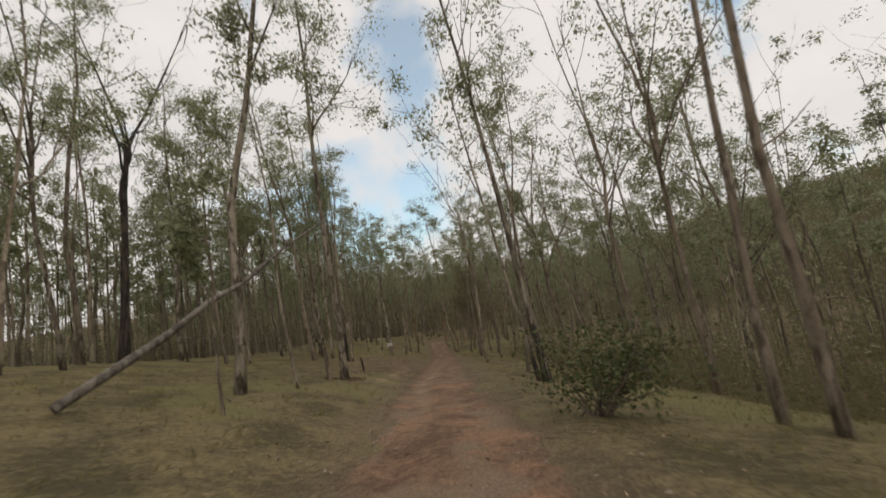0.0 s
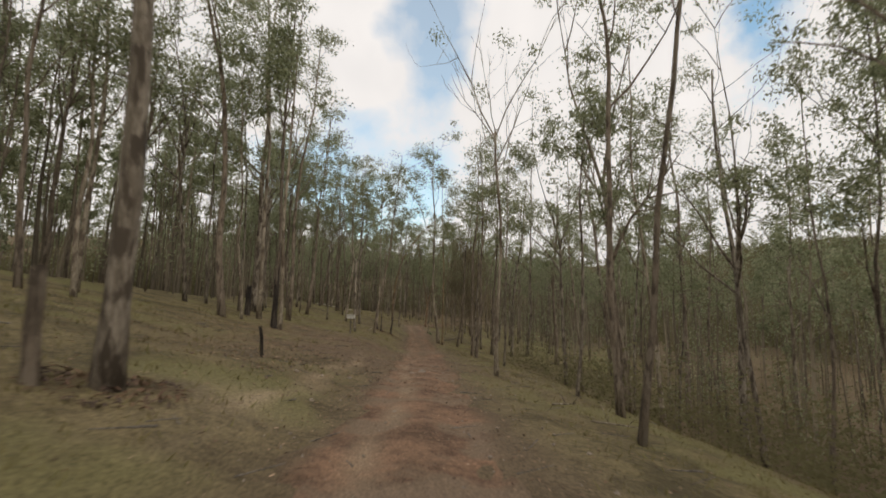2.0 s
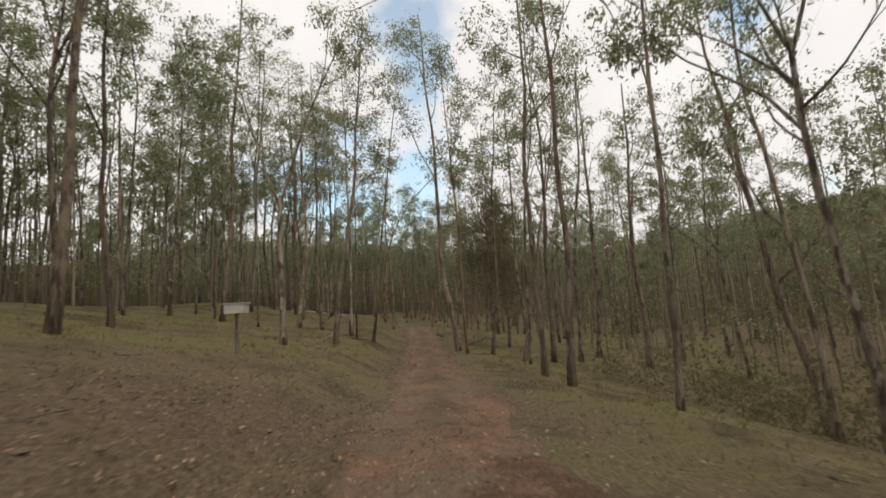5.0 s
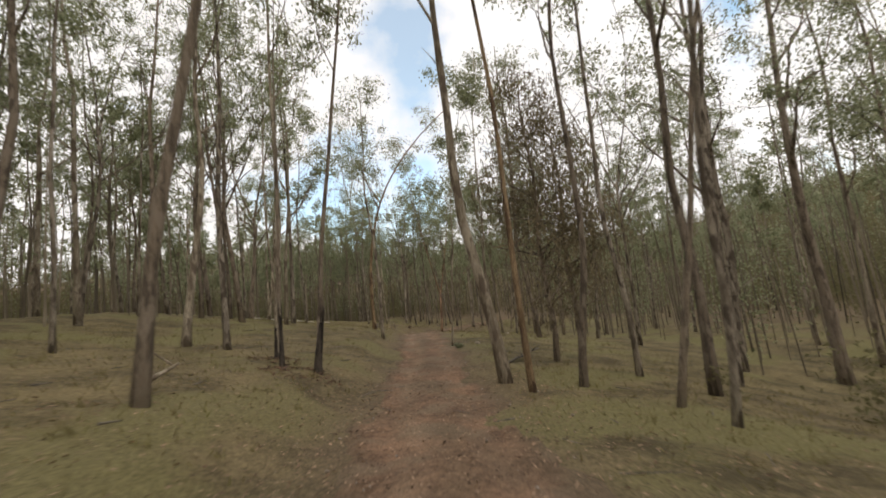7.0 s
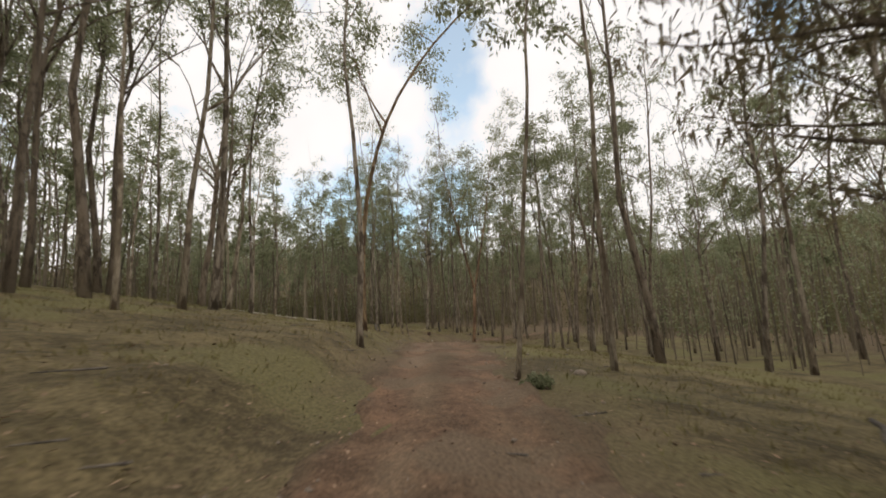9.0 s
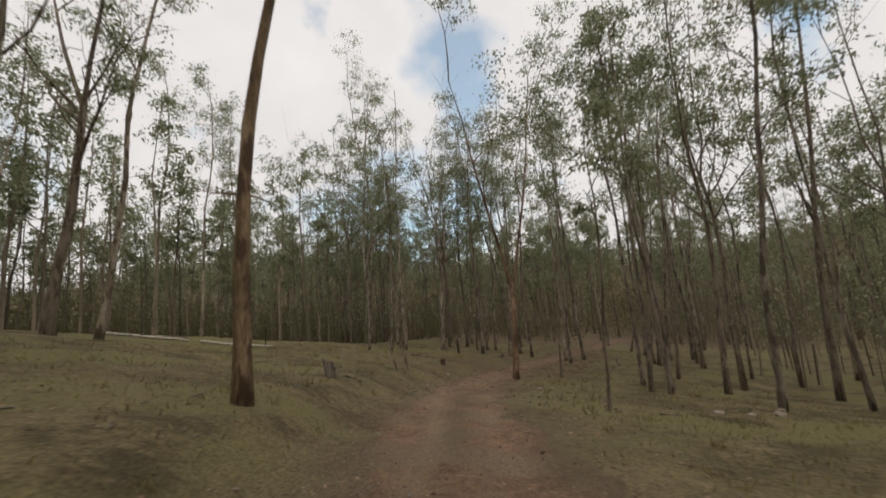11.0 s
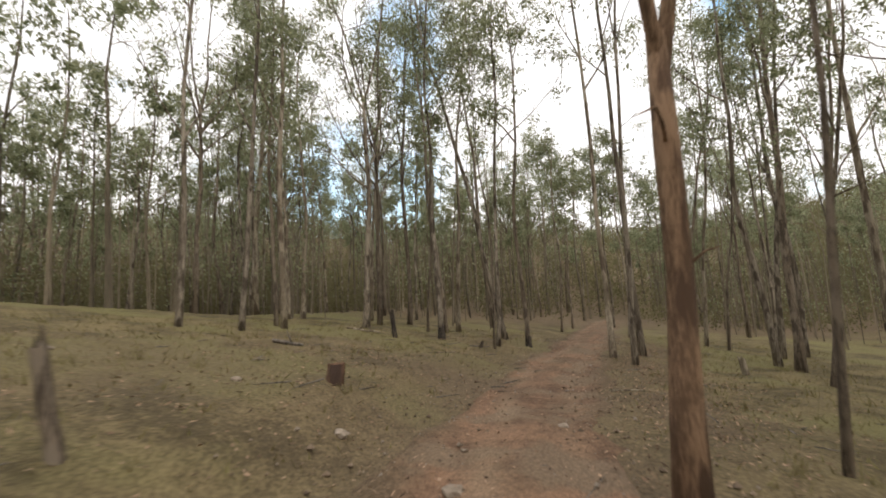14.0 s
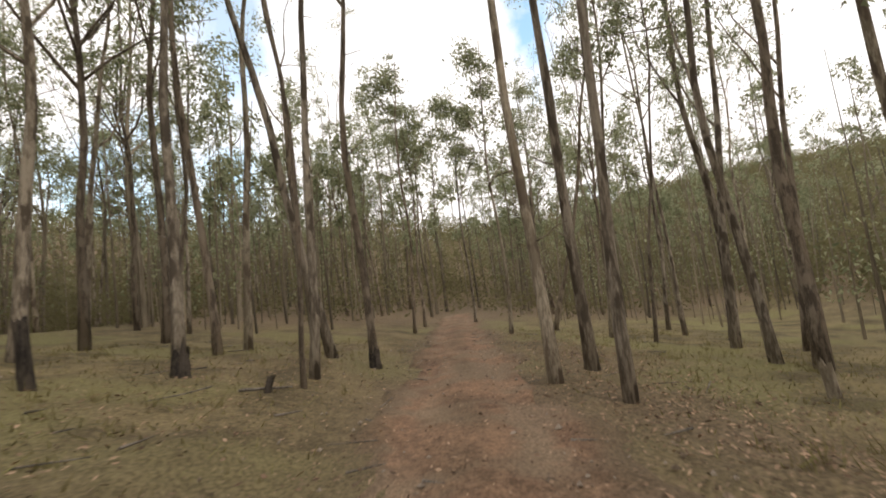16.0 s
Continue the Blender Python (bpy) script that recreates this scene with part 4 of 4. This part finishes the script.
log(on_ground(-8.05, 9.27, 0.06), (-4.87, 19.04, 5.13), 0.115, "dead", "long dead tree leaning against a gum fork", "leaning_dead_tree", 4, 0.3, 4)
for x0, y0, x1, y1, rad, sd in ((-23.5, 103.0, -19.3, 104.4, 0.085, 1), (-18.9, 104.5, -17.3, 105.2, 0.075, 2), (-16.7, 105.4, -15.7, 106.0, 0.065, 3)):
    log(on_ground(x0, y0, 0.13), on_ground(x1, y1, 0.13), rad, "bleached", "bleached white fallen pole in the grass", "pole", 0, 0.8, sd)
log(on_ground(-1.35, 110.5, 0.04), on_ground(-0.6, 110.5, 0.04), 0.02, "pale", "short pale broken branch on the verge", "branch", 1, 0.6, 6)
log(on_ground(-9.5, 113.0, 0.05), on_ground(-8.7, 113.1, 0.05), 0.06, "dead", "short grey broken branch on the litter", "branch", 1, 0.6, 7)
log(on_ground(0.1, 70.9, 0.05), on_ground(1.9, 74.0, 0.35), 0.06, "dead", "dead fallen branch under the she-oak", "branch", 3, 0.5, 8)
log(on_ground(-3.8, 118.1, 0.05), on_ground(-3.0, 118.2, 0.05), 0.028, "dead", "grey branch lying beside a small stump", "branch", 0, 0.5, 9)
log(on_ground(2.4, 28.2, 0.04), on_ground(3.3, 29.0, 0.2), 0.035, "pale", "bleached dead branch on the verge", "branch", 4, 0.4, 10)
log(on_ground(2.9, 26.4, 0.04), on_ground(4.3, 26.9, 0.12), 0.03, "pale", "thin bleached dead branch on the verge", "branch", 3, 0.4, 11)
log(on_ground(-7.7, 61.0, 0.06), on_ground(-7.2, 61.5, 0.5), 0.06, "pale", "split pale wood at the foot of a gum", "branch", 1, 0.4, 12)
log(on_ground(-8.9, 120.4, 0.05), on_ground(-7.4, 119.8, 0.1), 0.05, "pale", "pale fallen branch on the leaf litter", "branch", 3, 0.5, 13)
log(on_ground(-8.25, 95.4, 0.02), on_ground(-7.8, 95.7, 0.02), 0.024, "dead", "short grey log beside a split stump", "log", 1, 0.7, 14)

stub(-8.5, 94.85, 0.12, 0.45, -0.15, 0.02, "dead", "tree_stump", "grey split stump with a jagged top")
stub(-8.27, 94.85, 0.05, 0.42, -0.3, 0.0, "dead", "tree_stump", "grey leaning stump with a jagged top")
stub(-8.05, 102.0, 0.035, 1.35, -0.28, 0.0, "dark", "fence_post", "thin leaning brown fence post", jag=0.05)
stub(-7.95, 103.9, 0.068, 0.85, -0.2, 0.0, "dark", "fence_post", "stout leaning brown fence post with a split top", jag=0.22)
stub(-6.85, 108.3, 0.17, 0.36, 0.12, 0.0, "rust", "tree_stump", "short reddish sawn stump beside the track", jag=0)
stub(-3.4, 118.0, 0.06, 0.26, 0.3, 0.0, "burnt", "tree_stump", "small charred stump in the litter", jag=0.06)
stub(4.25, 114.4, 0.10, 0.5, -0.15, 0.0, "pale", "tree_stump", "pale broken stump in the grass")
stub(-6.7, 118.9, 0.10, 1.05, -0.12, 0.05, "burnt", "tree_stump", "hollow charred stump leaning over")
stub(-18.6, 107.4, 0.05, 1.0, 0.02, 0.0, "burnt", "fence_post", "dark fence post in the open grass", jag=0.05)
stub(-16.8, 107.3, 0.035, 1.1, 0.02, 0.0, "burnt", "fence_post", "thin dark fence post by a fallen pole", jag=0.05)
stub(-11.4, 119.9, 0.06, 0.6, 0.1, 0.0, "burnt", "tree_stump", "small charred stump in open grass")


def box_on_post(x, y):
    """A small pale box on a short post."""
    top = new("nest_box")
    top.location = (x, y, float(land(x, y)) - 0.05)
    post, box, roof = Shape(), Shape(), Shape()
    post.tube([(0, 0, -0.2), (0.01, 0, 0.6), (0.0, 0, 1.25)], [0.055, 0.05, 0.05], 8)
    for shape, (w, d, z0, z1) in ((box, (0.27, 0.2, 1.2, 1.46)), (roof, (0.31, 0.24, 1.465, 1.49))):
        c = [(sx * w, sy * d, z) for z in (z0, z1) for sx, sy in ((-1, -1), (1, -1), (1, 1), (-1, 1))]
        shape.add(c, [[0, 3, 2, 1], [4, 5, 6, 7], [0, 1, 5, 4], [1, 2, 6, 5], [2, 3, 7, 6], [3, 0, 4, 7]])
    part("post", post, BARK["dead"], top)
    case = part("box", box, BOX, top, "pale painted tin box")
    part("roof", roof, BOX, case)
    return tagged(top, "pale box on a short weathered wooden post", "box")


box_on_post(-7.4, 50.0)


def bark_heap(x, y, spread, count, seed):
    """Curled strips of shed bark heaped round the foot of a gum."""
    r = np.random.default_rng(seed)
    s = Shape()
    for _ in range(count):
        a, d = r.uniform(0, 2 * np.pi), spread * (0.35 + 0.65 * r.random())
        px, py = x + math.cos(a) * d, y + math.sin(a) * d
        turn, ln, w = r.uniform(0, 2 * np.pi), r.uniform(0.06, 0.24), r.uniform(0.006, 0.022)
        f, g = np.array([math.cos(turn), math.sin(turn), r.normal() * 0.22]), np.array([-math.sin(turn), math.cos(turn), 0.0])
        c = np.array([px, py, float(ground_height(px, py)) + 0.02 + 0.1 * r.random() * (1 - d / spread) + 0.02 * r.random()])
        rows = [c + f * ln * (q - 0.5) + np.array([0, 0, 0.025 * math.sin(q * 3.1)]) for q in (0, 0.5, 1)]
        v = [p + g * w * e + np.array([0, 0, 0.5 * w * abs(e)]) for p in rows for e in (-1, 0, 1)]
        s.add(v, [[i * 3 + j, i * 3 + j + 1, i * 3 + j + 4, i * 3 + j + 3] for i in (0, 1) for j in (0, 1)])
    tagged(part("bark_strips", s, BARK["rust"]), "brown strips of shed bark round a gum", "bark litter", kind="stuff")


bark_heap(-5.34, 21.15, 0.95, 220, 51)
bark_heap(-6.2, 65.4, 1.1, 200, 52)
bark_heap(-7.5, 67.1, 0.8, 120, 53)

# ---- stones ----
def stone(x, y, size, seed, flat=0.55):
    r = np.random.default_rng(seed)
    bm = bmesh.new()
    bmesh.ops.create_icosphere(bm, subdivisions=2, radius=1.0)
    for v in bm.verts:
        k = 1 + 0.22 * noise.noise(v.co * 1.6 + Vector((seed * 3.1, 0, 0))) + 0.1 * r.normal()
        v.co = Vector((v.co.x * size * k, v.co.y * size * 0.8 * k, v.co.z * size * flat * k))
    me = bpy.data.meshes.new("stone")
    bm.to_mesh(me)
    bm.free()
    me.materials.append(STONE)
    ob = new("stone", me)
    ob.matrix_basis = pose(x, y, float(ground_height(x, y)) + size * flat * 0.35, 0, 0, r.uniform(0, 360))
    return tagged(ob, "pale weathered stone lying beside the track", "stone", "stones along the track")


for i, (x, y, size) in enumerate(((-1.5, 33.5, 0.22), (-1.85, 33.1, 0.12), (-1.2, 33.9, 0.1), (1.63, 94.5, 0.16), (3.1, 94.6, 0.18), (2.2, 94.1, 0.11),
                                  (4.1, 96.4, 0.15), (-5.0, 105.1, 0.13), (-4.6, 104.6, 0.1), (-5.4, 104.2, 0.09), (-6.8, 101.9, 0.09), (-7.1, 103.2, 0.07),
                                  (-6.4, 106.6, 0.12), (-3.2, 107.6, 0.1), (-0.6, 78.1, 0.16), (-4.5, 26.8, 0.07), (-4.1, 27.9, 0.06), (-3.6, 29.4, 0.08),
                                  (-8.1, 107.4, 0.09), (-11.3, 107.9, 0.08), (-3.5, 24.6, 0.06), (-2.4, 98.1, 0.12), (-1.9, 99.0, 0.09))):
    stone(x, y, size, 20 + i)


# ---- grass, leaf litter and pebbles: past counting ----
def scatter(count, x0, x1, y0, y1, chance, seed):
    r = np.random.default_rng(seed)
    u, y = r.uniform(x0, x1, count), r.uniform(y0, y1, count)
    keep = r.random(count) < chance(u, y)
    u, y = u[keep], y[keep]
    x = u + curve(y, TRACK_X)
    return x, y, ground_height(x, y), r


def build_grass():
    s = Shape()
    x, y, z, r = scatter(90000, -15, 13, -2, 128,
                         lambda u, y: np.clip((np.abs(u) - 1.5) / 2, 0, 1) * (1 - 0.8 * (np.abs(u + 3) < 5) * np.interp(y, [26, 33, 44, 50, 104, 110, 116], [0, 1, 1, 0, 0, 0.6, 0.1])), 11)
    n = len(x)
    base = np.stack([x, y, z - 0.02], -1)
    a = r.uniform(0, 2 * np.pi, n)
    h, w = r.uniform(0.04, 0.15, n), r.uniform(0.006, 0.018, n)
    side = np.stack([np.cos(a) * w, np.sin(a) * w, 0 * a], -1)
    tip = base + np.stack([r.normal(size=n) * h * 0.6, r.normal(size=n) * h * 0.6, h], -1)
    # taller tussocks standing out of the short grass
    tx, ty, tz, r = scatter(1500, -13, 10, 2, 128, lambda u, y: (np.abs(u) > 2.2) * np.interp(y, [0, 24, 30, 42, 50, 90, 105, 128], [0.8, 0.8, 0.3, 0.3, 0.8, 0.7, 0.9, 0.9]), 21)
    per = 16
    k = len(tx) * per
    tb = np.repeat(np.stack([tx, ty, tz - 0.02], -1), per, 0) + r.normal(size=(k, 3)) * np.array([0.07, 0.07, 0.0])
    a, h, w = r.uniform(0, 2 * np.pi, k), r.uniform(0.10, 0.30, k) * np.repeat(r.uniform(0.6, 1.2, len(tx)), per), r.uniform(0.004, 0.010, k)
    ts = np.stack([np.cos(a) * w, np.sin(a) * w, 0 * a], -1)
    tt = tb + np.stack([r.normal(size=k) * h * 0.45, r.normal(size=k) * h * 0.45, h], -1)
    base, side, tip, n = np.concatenate([base, tb]), np.concatenate([side, ts]), np.concatenate([tip, tt]), n + k
    s.v, s.n = [np.stack([base - side, base + side, tip], 1).reshape(-1, 3)], 3 * n
    s.f = np.arange(3 * n).reshape(-1, 3).tolist()
    tagged(part("grass", s, GRASS), "short dry tan and olive grass blades", "grass", kind="stuff")


def build_litter():
    s = Shape()
    for count, chance, seed in ((150000, lambda u, y: np.interp(y, [8, 20, 32, 45, 50, 54, 68, 76, 98, 108, 130], [0.15, 0.2, 0.9, 0.9, 0.3, 0.9, 0.9, 0.2, 0.25, 0.8, 0.3]) * np.exp(-((np.abs(u + 1.5) / 6.5) ** 2)), 12),
                                (24000, lambda u, y: np.exp(-(((np.abs(u) - 1.9) / 0.9) ** 2)), 13),
                                (110000, lambda u, y: np.interp(y, [25, 29, 44, 47], [0, 0.9, 0.9, 0]) * np.exp(-(((u + 5) / 4.5) ** 2)), 23),
                                (60000, lambda u, y: np.interp(y, [51, 54, 68, 72], [0, 0.9, 0.9, 0]) * np.exp(-((u / 2.5) ** 2)), 24),
                                (230000, lambda u, y: np.interp(y, [104, 110, 120, 128], [0, 0.9, 0.9, 0.2]) * (0.95 * np.exp(-(((u - 3.0) / 1.5) ** 2)) + 0.3 * np.exp(-(((u + 4.5) / 2.5) ** 2))), 22)):
        y0, y1 = {23: (25, 47), 24: (51, 72), 22: (104, 130)}.get(seed, (4, 130))
        x, y, z, r = scatter(count // 2 if seed > 20 else count, -13, 10, y0, y1, chance, seed)
        n = len(x)
        c = np.stack([x, y, z + 0.035 + 0.05 * (np.abs(x - curve(y, TRACK_X)) < 1.4)], -1)
        a, ln, w = r.uniform(0, 2 * np.pi, n), 0.015 + 0.04 * r.random(n) ** 2, r.uniform(0.006, 0.017, n)
        f = np.stack([np.cos(a), np.sin(a), r.normal(size=n) * 0.25], -1) * ln[:, None]
        g = np.stack([-np.sin(a), np.cos(a), r.normal(size=n) * 0.4], -1) * w[:, None]
        at = s.n
        s.v.append(np.stack([c - f, c + g, c + f, c - g], 1).reshape(-1, 3))
        s.f += (np.arange(4 * n).reshape(-1, 4) + at).tolist()
        s.n += 4 * n
    tagged(part("leaf_litter", s, LITTER), "brown and pale fallen gum leaves and bark", "leaf litter", kind="stuff")


def build_twigs_and_pebbles():
    s, p, rubble = Shape(), Shape(), Shape()
    x, y, z, r = scatter(1500, -12, 9, 6, 128, lambda u, y: np.interp(y, [15, 30, 48, 70, 104, 112], [0.3, 1, 0.5, 0.3, 0.4, 1]) * np.exp(-((u + 1.5) / 6) ** 2), 14)
    for i in range(len(x)):
        a, ln = r.uniform(0, 2 * np.pi), r.uniform(0.15, 0.7)
        d = np.array([math.cos(a), math.sin(a), r.normal() * 0.06]) * ln * 0.5
        c = np.array([x[i], y[i], z[i] + 0.05])
        s.tube([c - d, c + d], [r.uniform(0.006, 0.02), 0.005], 4)
    tagged(part("twigs", s, BARK["dead"]), "scattered grey twigs and sticks", "twigs", kind="stuff")
    x, y, z, r = scatter(5000, -4, 4, 4, 128, lambda u, y: np.interp(y, [10, 25, 50, 90, 102, 110], [0.4, 0.8, 0.4, 0.5, 1, 0.8]) * np.exp(-((np.abs(u) - 1.3) / 1.1) ** 2), 15)
    for i in range(len(x)):
        q = 0.01 + 0.03 * r.random() ** 2
        c = np.array([x[i], y[i], z[i] + 0.05])
        v = np.array([(1, 0, 0), (0, 1, 0), (-1, 0, 0), (0, -1, 0), (0, 0, 0.8), (0, 0, -0.8)]) * q * (1 + 0.3 * r.normal(size=(6, 1))) + c
        p.add(v, [[0, 1, 4], [1, 2, 4], [2, 3, 4], [3, 0, 4], [1, 0, 5], [2, 1, 5], [3, 2, 5], [0, 3, 5]])
    for count, x0, x1, y0, y1, seed in ((420, -5.5, -1.2, 24, 42, 16), (900, -2.6, 2.4, 97, 114, 17), (160, 1.4, 4.5, 92, 98, 18)):
        x, y, z, r = scatter(count, x0, x1, y0, y1, lambda u, y: 1.0, seed)
        for i in range(len(x)):
            q = 0.012 + 0.045 * r.random() ** 3
            v = np.array([(1, 0, 0), (0.4, 0.9, 0), (-0.8, 0.6, 0), (-0.7, -0.7, 0), (0.5, -0.9, 0), (0.1, 0, 0.7), (0, 0, -0.6)]) * q * (1 + 0.22 * r.normal(size=(7, 1)))
            a = r.uniform(0, 2 * np.pi)
            v = v @ np.array([[math.cos(a), -math.sin(a), 0], [math.sin(a), math.cos(a), 0], [0, 0, 1]]) + (x[i], y[i], z[i] + 0.03)
            rubble.add(v, [[k, (k + 1) % 5, 5] for k in range(5)] + [[(k + 1) % 5, k, 6] for k in range(5)])
    tagged(part("rubble", rubble, RUBBLE), "brown broken stones strewn on the verges", "gravel", kind="stuff")
    tagged(part("pebbles", p, STONE), "pale pebbles and gravel along the track", "gravel", kind="stuff")


build_grass()
build_litter()
build_twigs_and_pebbles()
